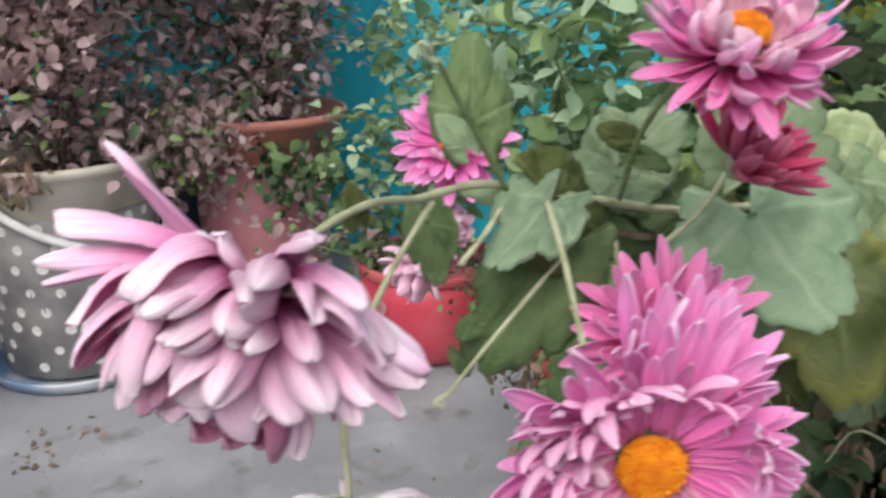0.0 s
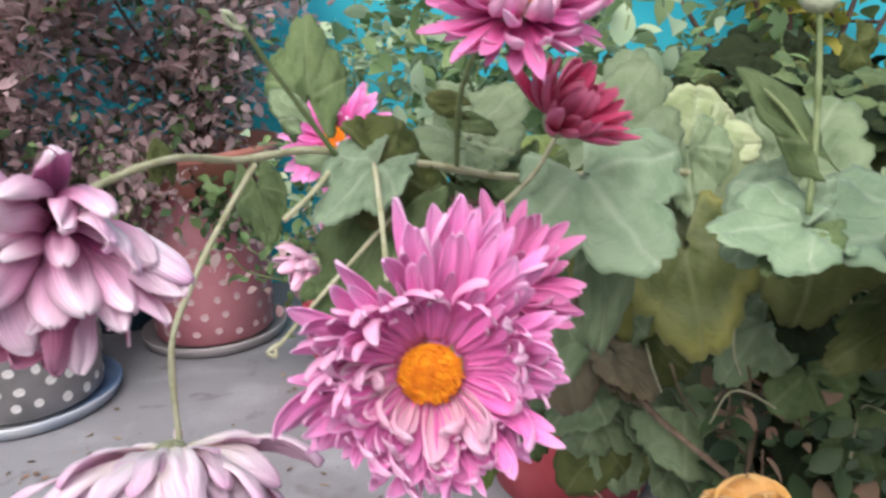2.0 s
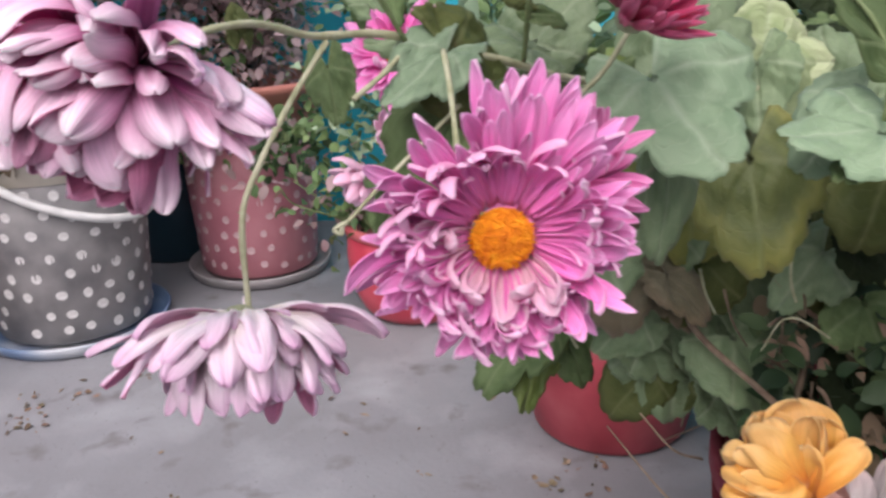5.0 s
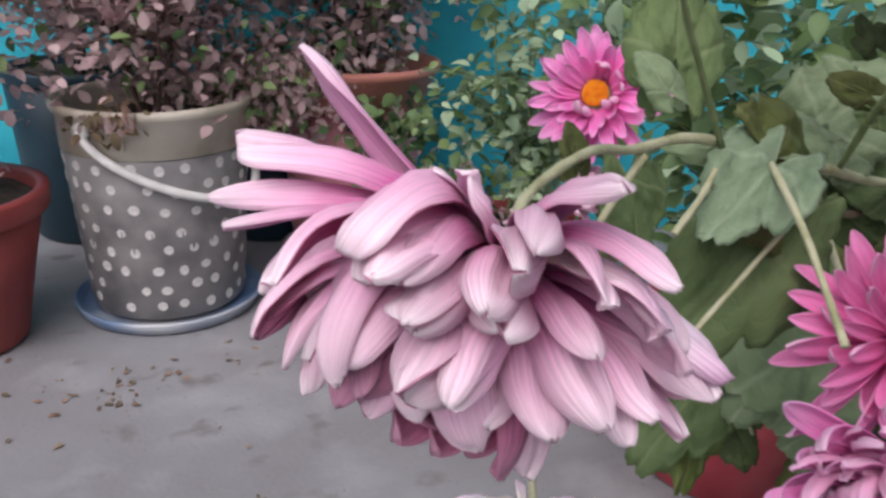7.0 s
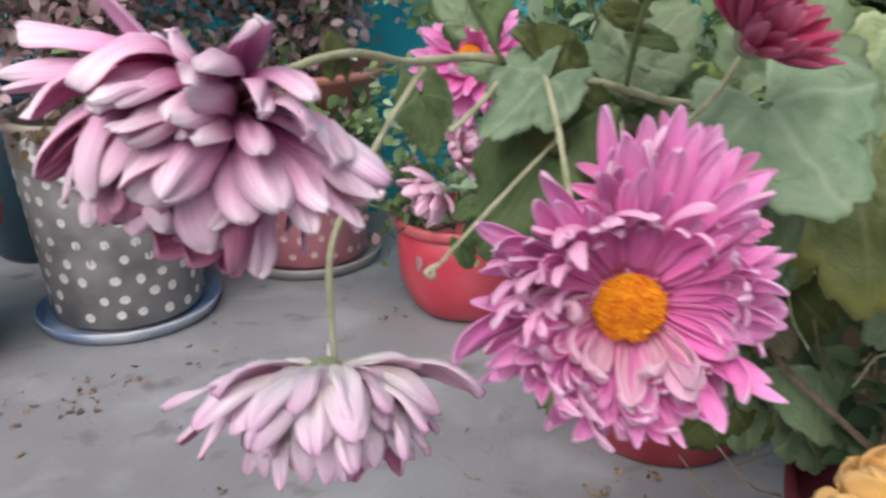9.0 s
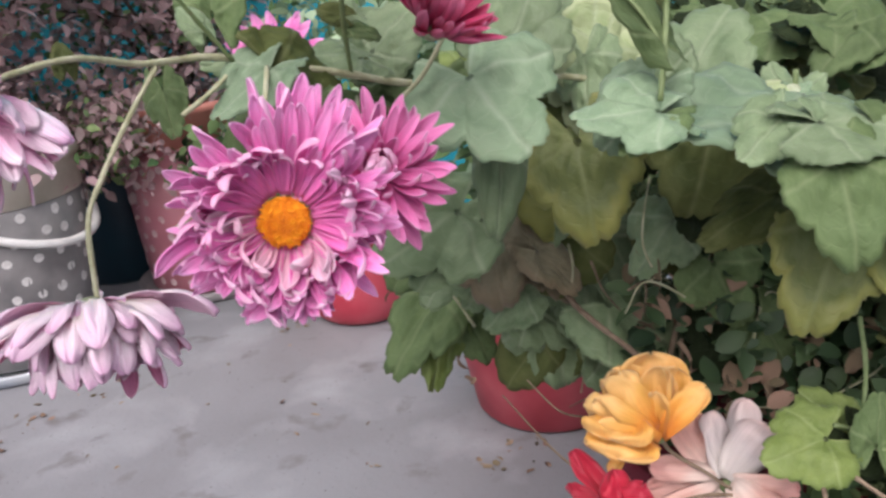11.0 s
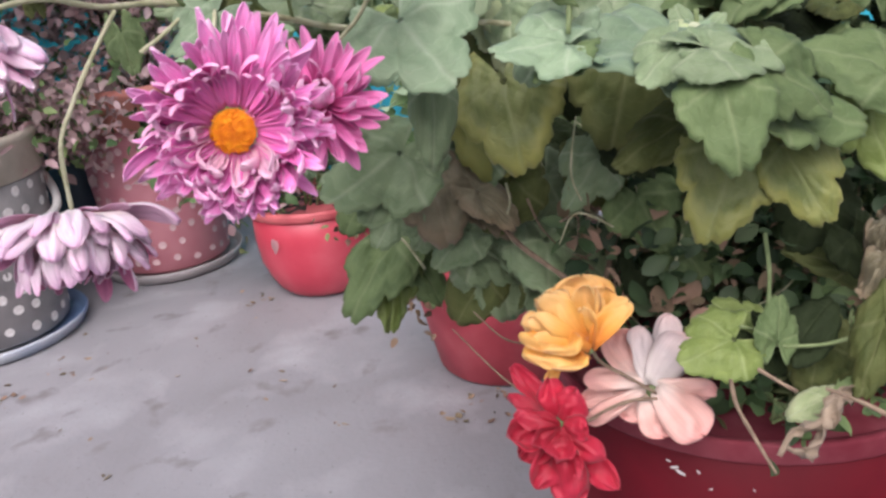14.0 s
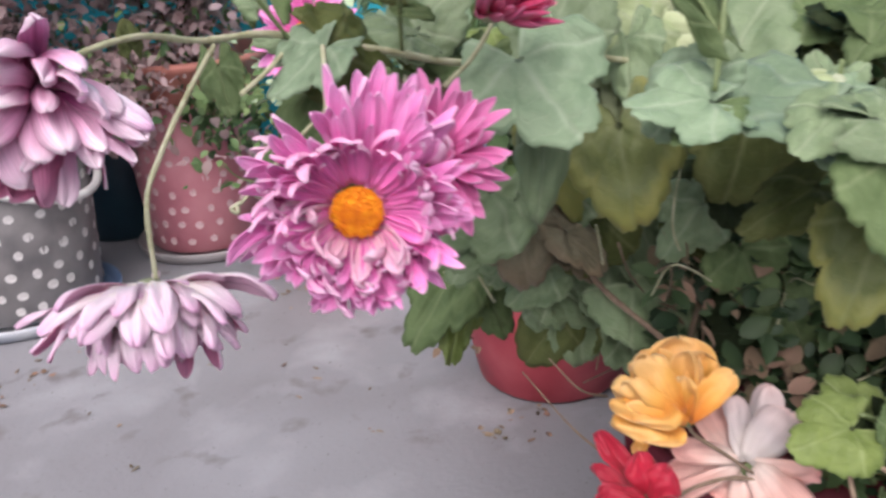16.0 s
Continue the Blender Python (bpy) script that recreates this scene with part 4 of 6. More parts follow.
# ---- the chrysanthemum ----

mum = empty_thing("chrysanthemum_plant", (0.37, 0.50, 0.295), "chrysanthemum with pink flowers leaning out of a crimson pot", "flowering plant")
R = random.Random(77)

# petals, several of each kind
def petal_set(base_length, width, shapes, mats, **more):
    """Several petals of one kind: shapes are (share of the length, bend, twist)."""
    return [petal_mesh(R, base_length * k, width * R.uniform(0.88, 1.14), b, more.get("cup", 0.4), R.choice(mats), late=more.get("late", 1.0), sharp=more.get("sharp", 3.0), wide_at=more.get("wide_at", 0.60),
                       foot=more.get("foot", 0.34), twist=tw, groove=more.get("groove", 0.03), rough=more.get("rough", 0.13), rows=15, cols=9) for k, b, tw in shapes]


MAUVE_ARCH = petal_set(0.0310, 0.0054, ((1.0, 75, 0.3), (0.92, 95, -0.4), (1.06, 60, 0.2), (0.96, 110, 0.4)), [[MAUVE_IN, MAUVE_OUT]])
MAUVE_DEEP = petal_set(0.0205, 0.0062, ((1.0, 85, 0.5), (0.9, 110, -0.6), (1.05, 65, 0.4), (0.9, 130, 0.5), (1.0, 60, -0.4)), [[MAUVE_IN, MAUVE_OUT], [MAUVE_IN, BURGUNDY_OUT], [PALE_IN, MAUVE_OUT]], cup=0.5, late=1.1)
MAUVE_HOLLOW = petal_set(0.0220, 0.0066, ((1.0, 70, 0.5), (0.9, 95, -0.6)), [[MAUVE_IN, BURGUNDY_OUT]], cup=0.6, late=1.1) + petal_set(0.0225, 0.0062, ((1.05, 50, 0.4), (0.95, 115, 0.5)), [[MAUVE_IN, MAUVE_OUT]], cup=0.6, late=1.1)
MAUVE_DROOP = petal_set(0.0340, 0.0090, ((1.0, 52, 0.2), (0.9, 78, -0.3), (1.05, 30, 0.2), (0.82, 90, 0.3), (0.95, 62, -0.3)), [[PALE_IN, PALE_OUT]], late=1.4, rough=0.2)
PALE_MID = petal_set(0.0310, 0.0070, ((1.0, 60, 0.4), (0.95, 90, -0.4), (1.05, 45, 0.3), (0.9, 110, 0.4), (0.7, 35, -0.5)), [[MAUVE_IN, PALE_OUT], [PALE_IN, PALE_OUT], [PALE_IN, PALE_OUT]], late=1.2, rough=0.2)
PINK_LONG = petal_set(0.0308, 0.0046, ((1.0, 42, 0.5), (0.95, 85, -0.7), (1.02, 14, 0.5), (0.92, 120, 0.7), (0.98, 62, -0.5), (1.03, 100, 0.9)), [[PINK_TOP, PINK_BACK]], late=1.9, sharp=2.4, wide_at=0.66, cup=0.7, rough=0.18)
PINK_WIDE = petal_set(0.0292, 0.0056, ((1.0, 10, 0.3), (0.94, 30, -0.4), (1.05, 2, 0.3)), [[PINK_TOP, PINK_BACK]], late=1.8, sharp=2.0, wide_at=0.56, cup=0.6, rough=0.14)
PINK_FLAT = petal_set(0.0252, 0.0044, ((1.0, 32, 0.4), (0.95, 75, -0.5), (1.05, 12, 0.3), (0.95, 105, 0.5)), [[PINK_TOP, PINK_BACK]], late=2.6, sharp=2.4, wide_at=0.66, cup=0.7, rough=0.16)
PINK_MID = petal_set(0.0260, 0.0044, ((1.0, 75, 0.6), (0.93, 115, -0.6), (1.07, 45, 0.4), (0.95, 140, 0.4), (1.0, 95, 0.5), (0.95, 60, -0.7)), [[PINK_TOP, PINK_BACK]], late=2.2, sharp=2.4, wide_at=0.66, cup=0.8, rough=0.17)
FAR_LONG = petal_set(0.0275, 0.0070, ((1.0, 20, 0.3), (0.94, 42, -0.4), (1.05, 5, 0.3)), [[PINK_TOP, PINK_BACK]], late=1.6, sharp=2.2, wide_at=0.6, cup=0.6, rough=0.14)
PINK_SHORT = [petal_mesh(R, 0.019 * k, 0.0054, b, 0.7, [PINK_TOP, PINK_BACK], late=1.9, sharp=2.6) for k, b in ((1, 35), (0.9, 80), (1.05, 15), (1.0, 120))]
BLUSH = [petal_mesh(R, 0.015 * k, 0.0056, b, 0.7, [BLUSH_TOP, BLUSH_TOP], late=1.5, sharp=2.6) for k, b in ((1, 70), (0.9, 130), (1.05, 40))]
HOT_LONG = [petal_mesh(R, 0.026 * k, 0.0054, b, 0.75, [HOT_TOP, PINK_BACK], late=1.6, sharp=1.9, twist=tw) for k, b, tw in ((1, 15, 0.3), (0.95, 45, -0.4), (1.06, -12, 0.2), (0.9, 75, 0.4))]
HOT_SHORT = [petal_mesh(R, 0.016 * k, 0.0046, b, 0.9, [HOT_TOP, PINK_BACK], late=1.4, sharp=1.9) for k, b in ((1, 40), (0.9, 75), (1.05, 100))]
CRIMSON_LONG = [petal_mesh(R, 0.025 * k, 0.0058, b, 0.9, [CRIMSON_TOP, CRIMSON_BACK], late=1.3, sharp=1.7, twist=tw) for k, b, tw in ((1, 45, 0.2), (0.95, 65, -0.3), (1.05, 25, 0.2))]
CRIMSON_SHORT = [petal_mesh(R, 0.017 * k, 0.0042, b, 1.0, [CRIMSON_TOP, CRIMSON_BACK], late=1.1, sharp=1.9) for k, b in ((1, 80), (0.9, 120))]


def withered_strip(points, width):
    """A dried leaf that has shrunk to a curled, twisted strip."""
    rng = random.Random(len(points) * 7)
    pts = [local(mum, p) for p in points]
    fine = []
    for a, b in zip(pts, pts[1:]):
        fine += [a.lerp(b, k / 4) for k in range(4)]
    fine.append(pts[-1])
    grid = []
    for i, p in enumerate(fine):
        d = (fine[min(i + 1, len(fine) - 1)] - fine[max(i - 1, 0)]).normalized()
        side = d.cross(Vector((0.2, -0.8, 0.5))).normalized()
        up = side.cross(d)
        t = i / (len(fine) - 1)
        w = width * (0.35 + 0.65 * math.sin(math.pi * min(1, t * 1.1 + 0.05))) * (0.8 + 0.4 * rng.random())
        turn = 1.5 * math.sin(i * 0.42)
        row = []
        for j in range(7):
            v = j / 3 - 1
            x, z = v * w / 2, 0.32 * w * math.sin(v * 4 + i * 0.5) + 0.2 * w * noise.noise(Vector((v * 2, i * 0.4, 1)))
            row.append(p + side * (x * math.cos(turn) - z * math.sin(turn)) + up * (x * math.sin(turn) + z * math.cos(turn)))
        grid.append(row)
    return part("withered_leaf", sheet(grid, 0.0003, [LEAF_DRY]), LEAF_DRY, mum, "curled dry tan leaf")


# stems
stem("main_branch", [(0.0215, 0.188, 0.609), (0.0245, 0.206, 0.612), (0.034, 0.230, 0.613), (0.044, 0.258, 0.607), (0.060, 0.282, 0.605), (0.080, 0.296, 0.599), (0.105, 0.318, 0.590), (0.136, 0.351, 0.578), (0.240, 0.420, 0.555), (0.315, 0.490, 0.450), (0.365, 0.500, 0.300)], 0.0008, 0.0020, STEM_PALE, mum, "pale arching branch")
stem("flower_stem", [(0.047, 0.262, 0.605), (0.037, 0.252, 0.589), (0.029, 0.241, 0.573), (0.026, 0.230, 0.561), (0.029, 0.217, 0.539)], 0.0009, 0.0009, STEM_PALE, mum)
stem("flower_stem", [(0.080, 0.285, 0.599), (0.083, 0.259, 0.591), (0.086, 0.229, 0.578)], 0.0009, 0.0009, STEM_PALE, mum)
stem("flower_stem", [(0.107, 0.332, 0.578), (0.108, 0.306, 0.565), (0.115, 0.287, 0.556)], 0.0009, 0.0010, STEM_PALE, mum)
stem("bare_twig", [(0.085, 0.283, 0.582), (0.074, 0.271, 0.573), (0.061, 0.257, 0.562), (0.052, 0.247, 0.554)], 0.0007, 0.0006, STEM_PALE, mum)
stem("curled_tip", [(0.052, 0.247, 0.554), (0.0495, 0.246, 0.553), (0.0485, 0.245, 0.552), (0.0505, 0.245, 0.551), (0.0505, 0.246, 0.553)], 0.0008, 0.0007, STEM_PALE, mum)
stem("cut_stub", [(0.068, 0.285, 0.600), (0.062, 0.270, 0.594), (0.055, 0.256, 0.589)], 0.0009, 0.0008, STEM_PALE, mum)
stem("bare_twig", [(0.068, 0.286, 0.602), (0.059, 0.273, 0.621), (0.053, 0.264, 0.634), (0.049, 0.256, 0.644)], 0.0009, 0.0007, STEM_GREEN, mum)
stem("dry_tip", [(0.049, 0.256, 0.643), (0.046, 0.255, 0.645), (0.045, 0.254, 0.648), (0.047, 0.254, 0.647), (0.048, 0.256, 0.644)], 0.0009, 0.0006, BUD_WHITE, mum)
stem("flower_stem", [(0.107, 0.320, 0.590), (0.108, 0.303, 0.611), (0.110, 0.292, 0.623), (0.114, 0.282, 0.634)], 0.0010, 0.0010, STEM_GREEN, mum)
stem("flower_stem", [(0.123, 0.319, 0.575), (0.136, 0.323, 0.586), (0.146, 0.330, 0.600)], 0.0010, 0.0011, STEM_PALE, mum)
stem("bud_stem", [(0.230, 0.304, 0.570), (0.234, 0.312, 0.594), (0.236, 0.318, 0.618), (0.236, 0.321, 0.638)], 0.0013, 0.0011, STEM_GREEN, mum)
stem("leaf_stalk", [(0.232, 0.312, 0.592), (0.225, 0.315, 0.604), (0.217, 0.318, 0.613)], 0.0009, 0.0007, STEM_GREEN, mum)
stem("side_branch", [(0.136, 0.373, 0.567), (0.125, 0.352, 0.567), (0.105, 0.334, 0.575)], 0.0015, 0.0012, STEM_BROWN, mum)
stem("woody_stem", [(0.167, 0.535, 0.456), (0.200, 0.496, 0.438), (0.215, 0.461, 0.415), (0.244, 0.436, 0.393), (0.261, 0.432, 0.378)], 0.0022, 0.0017, STEM_BROWN, mum, "brown woody stem")
stem("dry_stick", [(0.299, 0.499, 0.405), (0.286, 0.479, 0.380), (0.276, 0.462, 0.362)], 0.0024, 0.0020, STEM_BROWN, mum)
stem("leaf_stalk", [(0.357, 0.379, 0.429), (0.348, 0.351, 0.412), (0.337, 0.333, 0.393), (0.321, 0.325, 0.399)], 0.0014, 0.0010, STEM_GREEN, mum)
stem("leaf_stalk", [(0.337, 0.333, 0.393), (0.338, 0.320, 0.388), (0.358, 0.310, 0.390), (0.377, 0.310, 0.392)], 0.0012, 0.0010, STEM_GREEN, mum)
stem("leaf_stalk", [(0.152, 0.514, 0.379), (0.135, 0.515, 0.407), (0.116, 0.542, 0.392)], 0.0011, 0.0008, STEM_PALE, mum)
stem("upright_stem", [(0.317, 0.376, 0.531), (0.315, 0.377, 0.547), (0.315, 0.379, 0.565)], 0.0018, 0.0015, STEM_GREEN, mum)
# flower heads
MAUVE_PLACE, MAUVE_FACING = (0.021, 0.186, 0.608), (-0.30, -0.40, -0.87)
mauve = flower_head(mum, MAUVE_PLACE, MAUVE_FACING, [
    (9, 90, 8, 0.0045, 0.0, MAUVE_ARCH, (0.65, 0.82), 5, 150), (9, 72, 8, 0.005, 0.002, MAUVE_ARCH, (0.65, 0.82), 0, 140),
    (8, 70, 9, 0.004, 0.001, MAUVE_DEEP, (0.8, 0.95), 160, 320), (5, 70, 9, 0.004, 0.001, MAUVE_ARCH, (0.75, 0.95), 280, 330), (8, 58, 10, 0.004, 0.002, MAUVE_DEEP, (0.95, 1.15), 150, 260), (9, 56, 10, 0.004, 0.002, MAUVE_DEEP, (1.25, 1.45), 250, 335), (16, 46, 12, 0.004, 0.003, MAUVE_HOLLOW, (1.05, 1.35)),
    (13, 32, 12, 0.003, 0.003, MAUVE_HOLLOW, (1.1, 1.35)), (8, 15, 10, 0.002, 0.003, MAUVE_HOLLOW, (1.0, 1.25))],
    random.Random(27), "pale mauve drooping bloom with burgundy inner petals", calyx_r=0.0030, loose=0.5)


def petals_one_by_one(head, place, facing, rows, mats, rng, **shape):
    """Petals of a bloom, each fitted to the camera's view by its own turn round the axis, angle from it, length, bend
    and width (degrees and millimetres).
    """
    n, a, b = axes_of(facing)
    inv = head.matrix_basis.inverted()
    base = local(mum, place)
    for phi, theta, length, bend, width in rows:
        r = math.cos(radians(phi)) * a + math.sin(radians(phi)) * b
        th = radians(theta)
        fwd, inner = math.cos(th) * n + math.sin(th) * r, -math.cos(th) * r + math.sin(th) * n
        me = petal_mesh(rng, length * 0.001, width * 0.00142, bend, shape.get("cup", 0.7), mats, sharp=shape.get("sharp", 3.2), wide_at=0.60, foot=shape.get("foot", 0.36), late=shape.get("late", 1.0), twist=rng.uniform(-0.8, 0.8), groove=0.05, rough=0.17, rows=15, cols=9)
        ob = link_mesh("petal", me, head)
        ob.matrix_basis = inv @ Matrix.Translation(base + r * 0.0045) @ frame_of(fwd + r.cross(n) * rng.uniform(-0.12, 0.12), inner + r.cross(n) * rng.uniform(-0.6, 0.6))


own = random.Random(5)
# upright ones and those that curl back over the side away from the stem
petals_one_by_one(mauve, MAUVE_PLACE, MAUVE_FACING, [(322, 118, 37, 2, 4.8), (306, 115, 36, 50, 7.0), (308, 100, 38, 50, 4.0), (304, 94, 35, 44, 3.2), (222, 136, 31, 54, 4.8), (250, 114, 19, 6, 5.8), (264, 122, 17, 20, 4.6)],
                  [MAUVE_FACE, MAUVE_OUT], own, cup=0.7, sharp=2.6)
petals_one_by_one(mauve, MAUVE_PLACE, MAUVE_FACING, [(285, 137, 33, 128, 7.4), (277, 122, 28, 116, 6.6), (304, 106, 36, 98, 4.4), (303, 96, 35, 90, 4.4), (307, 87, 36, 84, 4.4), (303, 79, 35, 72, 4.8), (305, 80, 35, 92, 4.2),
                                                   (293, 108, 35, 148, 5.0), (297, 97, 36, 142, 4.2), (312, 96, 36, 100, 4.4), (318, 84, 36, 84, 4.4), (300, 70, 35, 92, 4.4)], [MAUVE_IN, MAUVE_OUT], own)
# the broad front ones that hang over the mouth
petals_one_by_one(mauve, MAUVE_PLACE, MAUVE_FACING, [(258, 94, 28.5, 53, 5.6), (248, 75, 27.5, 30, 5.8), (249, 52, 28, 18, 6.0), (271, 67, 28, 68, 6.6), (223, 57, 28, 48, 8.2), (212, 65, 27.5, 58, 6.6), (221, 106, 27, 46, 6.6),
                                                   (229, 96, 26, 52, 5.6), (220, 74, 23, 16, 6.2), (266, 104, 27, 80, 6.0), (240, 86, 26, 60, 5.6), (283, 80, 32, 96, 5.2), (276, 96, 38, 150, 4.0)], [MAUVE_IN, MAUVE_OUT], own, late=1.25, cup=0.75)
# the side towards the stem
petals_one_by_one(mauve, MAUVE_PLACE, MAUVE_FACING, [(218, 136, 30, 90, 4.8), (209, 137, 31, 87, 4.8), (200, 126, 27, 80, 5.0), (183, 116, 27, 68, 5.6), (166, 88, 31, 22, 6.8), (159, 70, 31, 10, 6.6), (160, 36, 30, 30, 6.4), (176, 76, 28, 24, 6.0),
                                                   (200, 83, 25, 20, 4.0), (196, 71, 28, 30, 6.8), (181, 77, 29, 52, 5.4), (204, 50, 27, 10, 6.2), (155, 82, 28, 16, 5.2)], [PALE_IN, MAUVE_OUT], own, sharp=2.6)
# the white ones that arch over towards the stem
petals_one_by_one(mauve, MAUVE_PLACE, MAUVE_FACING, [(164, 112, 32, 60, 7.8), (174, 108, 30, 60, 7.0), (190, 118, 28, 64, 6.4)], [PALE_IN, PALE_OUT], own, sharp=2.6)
flower_head(mum, (0.0268, 0.216, 0.537), (0.04, -0.42, -0.90), [
    (14, 97, 6, 0.004, -0.001, MAUVE_DROOP, (0.8, 1.1)), (17, 88, 8, 0.005, 0.0, MAUVE_DROOP, (0.75, 1.06)), (24, 76, 13, 0.005, 0.002, PALE_MID, (0.75, 1.05)),
    (20, 62, 13, 0.004, 0.003, PALE_MID, (0.7, 1.0)), (14, 46, 13, 0.003, 0.003, MAUVE_DEEP, (0.85, 1.1)), (8, 24, 13, 0.003, 0.003, MAUVE_DEEP, (0.8, 1.0)), (12, 84, 9, 0.005, 0.001, PALE_MID, (0.85, 1.1)),
    (1, 152, 3, 0.005, -0.001, MAUVE_DROOP, (0.28, 0.31), 80, 100), (2, 128, 8, 0.005, 0.0, MAUVE_DROOP, (0.22, 0.28), 30, 80), (10, 106, 7, 0.004, -0.001, MAUVE_DROOP, (0.5, 0.75))],
    random.Random(12), "pale blush bloom hanging face down", calyx_r=0.0052, loose=0.45)
# the large bloom: the ragged outer petals, then the inner ones round the disc
PINK_OUTER_RINGS = [
    (26, 102, 13, 0.008, -0.004, PINK_LONG, (0.62, 0.9), -35, 225), (30, 90, 14, 0.008, -0.002, PINK_LONG, (0.60, 0.9), -35, 225), (30, 78, 14, 0.008, -0.001, PINK_LONG, (0.58, 0.84), -35, 225),
    (13, 101, 9, 0.008, -0.004, PINK_WIDE, (0.85, 1.1), 215, 280), (10, 88, 10, 0.008, -0.002, PINK_WIDE, (0.8, 1.0), 218, 285), (12, 74, 9, 0.008, 0.0, PINK_LONG, (0.7, 0.95), 265, 330),
    (11, 62, 9, 0.008, 0.001, PINK_FLAT, (0.75, 0.95), 265, 335)]
PINK_INNER_RINGS = [
    (15, 74, 11, 0.008, 0.0, PINK_FLAT, (0.7, 1.0), 175, 285), (30, 74, 15, 0.008, 0.0, PINK_MID, (0.7, 1.05), -30, 205),
    (26, 64, 14, 0.008, 0.001, PINK_MID, (0.55, 0.9), -30, 150), (22, 78, 8, 0.0075, 0.0015, PINK_FLAT, (0.55, 0.78), 150, 365), (18, 74, 8, 0.0075, 0.0015, PINK_SHORT, (0.75, 1.05), -5, 185),
    (20, 62, 15, 0.008, 0.001, BLUSH, (0.8, 1.15), -20, 150), (10, 94, 9, 0.008, -0.002, PINK_LONG, (0.78, 0.98), -35, 45), (1, 92, 2, 0.008, -0.001, PINK_LONG, (1.15, 1.18), 0, 6)]
flower_head(mum, (0.097, 0.196, 0.567), (0.03, -1.00, 0.05), PINK_OUTER_RINGS + PINK_INNER_RINGS,
            random.Random(13), "large magenta pink bloom with orange disc", calyx_r=0.006, loose=1.1, disc_r=0.0072, disc_h=0.5, disc_lift=0.002)
flower_head(mum, (0.117, 0.276, 0.558), (0.12, -0.86, 0.50), [
    (24, 92, 11, 0.005, -0.001, HOT_LONG, (0.85, 1.12)), (24, 78, 11, 0.005, 0.0, HOT_LONG, (0.82, 1.06)), (22, 60, 10, 0.004, 0.002, HOT_LONG, (0.8, 0.95)), (16, 40, 10, 0.003, 0.003, HOT_SHORT, (0.85, 1.05)),
    (9, 18, 8, 0.002, 0.003, HOT_SHORT, (0.7, 0.9))], random.Random(14), "hot pink half-open bloom behind the large one", loose=0.6)
flower_head(mum, (0.125, 0.262, 0.645), (0.10, -0.56, 0.82), [(20, 98, 12, 0.006, -0.002, HOT_LONG, (0.68, 0.85)), (22, 86, 12, 0.006, 0.0, HOT_LONG, (0.8, 0.98)), (20, 72, 11, 0.006, 0.002, PINK_MID, (0.75, 0.92)), (16, 58, 12, 0.0065, 0.003, BLUSH, (0.9, 1.15)), (8, 48, 10, 0.0065, 0.003, BLUSH, (0.6, 0.8)), (12, 118, 11, 0.005, -0.003, HOT_LONG, (0.5, 0.68))], random.Random(15), "bright pink bloom with a small orange disc", loose=0.8, disc_r=0.0058, disc_h=0.6, disc_lift=0.007)
flower_head(mum, (0.142, 0.306, 0.606), (0.56, -0.46, 0.69), [(16, 68, 10, 0.004, 0.001, CRIMSON_LONG, (0.8, 0.98)), (16, 50, 9, 0.004, 0.002, CRIMSON_LONG, (0.7, 0.85)), (14, 36, 8, 0.003, 0.003, CRIMSON_SHORT, (0.9, 1.05)), (8, 10, 6, 0.002, 0.004, CRIMSON_SHORT, (0.75, 0.9)), (3, 75, 9, 0.004, 0.0, CRIMSON_LONG, (0.95, 1.1))], random.Random(16), "crimson half-open bud")
flower_head(mum, (0.043, 0.489, 0.576), (-0.26, -0.86, 0.42), [(16, 96, 9, 0.007, -0.001, FAR_LONG, (0.9, 1.12)), (16, 80, 9, 0.007, 0.001, FAR_LONG, (0.8, 1.0)), (14, 62, 9, 0.007, 0.002, FAR_LONG, (0.7, 0.9)), (14, 50, 8, 0.007, 0.002, PINK_SHORT, (0.8, 1.0))], random.Random(17), "pink bloom with orange disc behind the leaves", disc_r=0.0065, disc_h=0.4)
for spot, way, share in (((0.026, 0.480, 0.506), (-0.80, -0.27, -0.53), 1.0), ((0.038, 0.482, 0.527), (0.55, -0.50, 0.40), 0.75)):
    flower_head(mum, spot, way, [(16, 80, 18, 0.003, 0.0, BLUSH, (1.2 * share, 1.6 * share)), (14, 58, 16, 0.003, 0.002, BLUSH, (1.1 * share, 1.5 * share)), (9, 35, 12, 0.002, 0.003, BLUSH, (0.8, 1.1))], random.Random(18), "small withered pale pink bloom", calyx_r=0.005)
# leaves
leaf(mum, (0.057, 0.309, 0.618), (0.056, 0.319, 0.647), (0.13, -0.91, 0.39), LEAF_MID, 0.78, 1)
leaf(mum, (0.055, 0.297, 0.613), (0.047, 0.300, 0.624), (0.10, -0.68, 0.73), LEAF_PALE, 0.90, 5)
leaf(mum, (0.080, 0.292, 0.599), (0.054, 0.290, 0.604), (0.03, -0.45, 0.89), LEAF_PALE, 0.50, 1)
leaf(mum, (0.081, 0.285, 0.599), (0.063, 0.263, 0.587), (0.04, -0.66, 0.75), LEAF_SKY_SHEEN, 0.80, 2)
leaf(mum, (0.081, 0.291, 0.597), (0.108, 0.310, 0.581), (0.05, -0.86, 0.51), LEAF_OLIVE, 1.05, 3)
leaf(mum, (0.081, 0.297, 0.594), (0.072, 0.298, 0.583), (0.04, -0.66, 0.75), LEAF_PALE, 0.90, 0)
leaf(mum, (0.084, 0.292, 0.579), (0.061, 0.272, 0.550), (0.04, -0.83, 0.55), LEAF_MID, 0.85, 4)
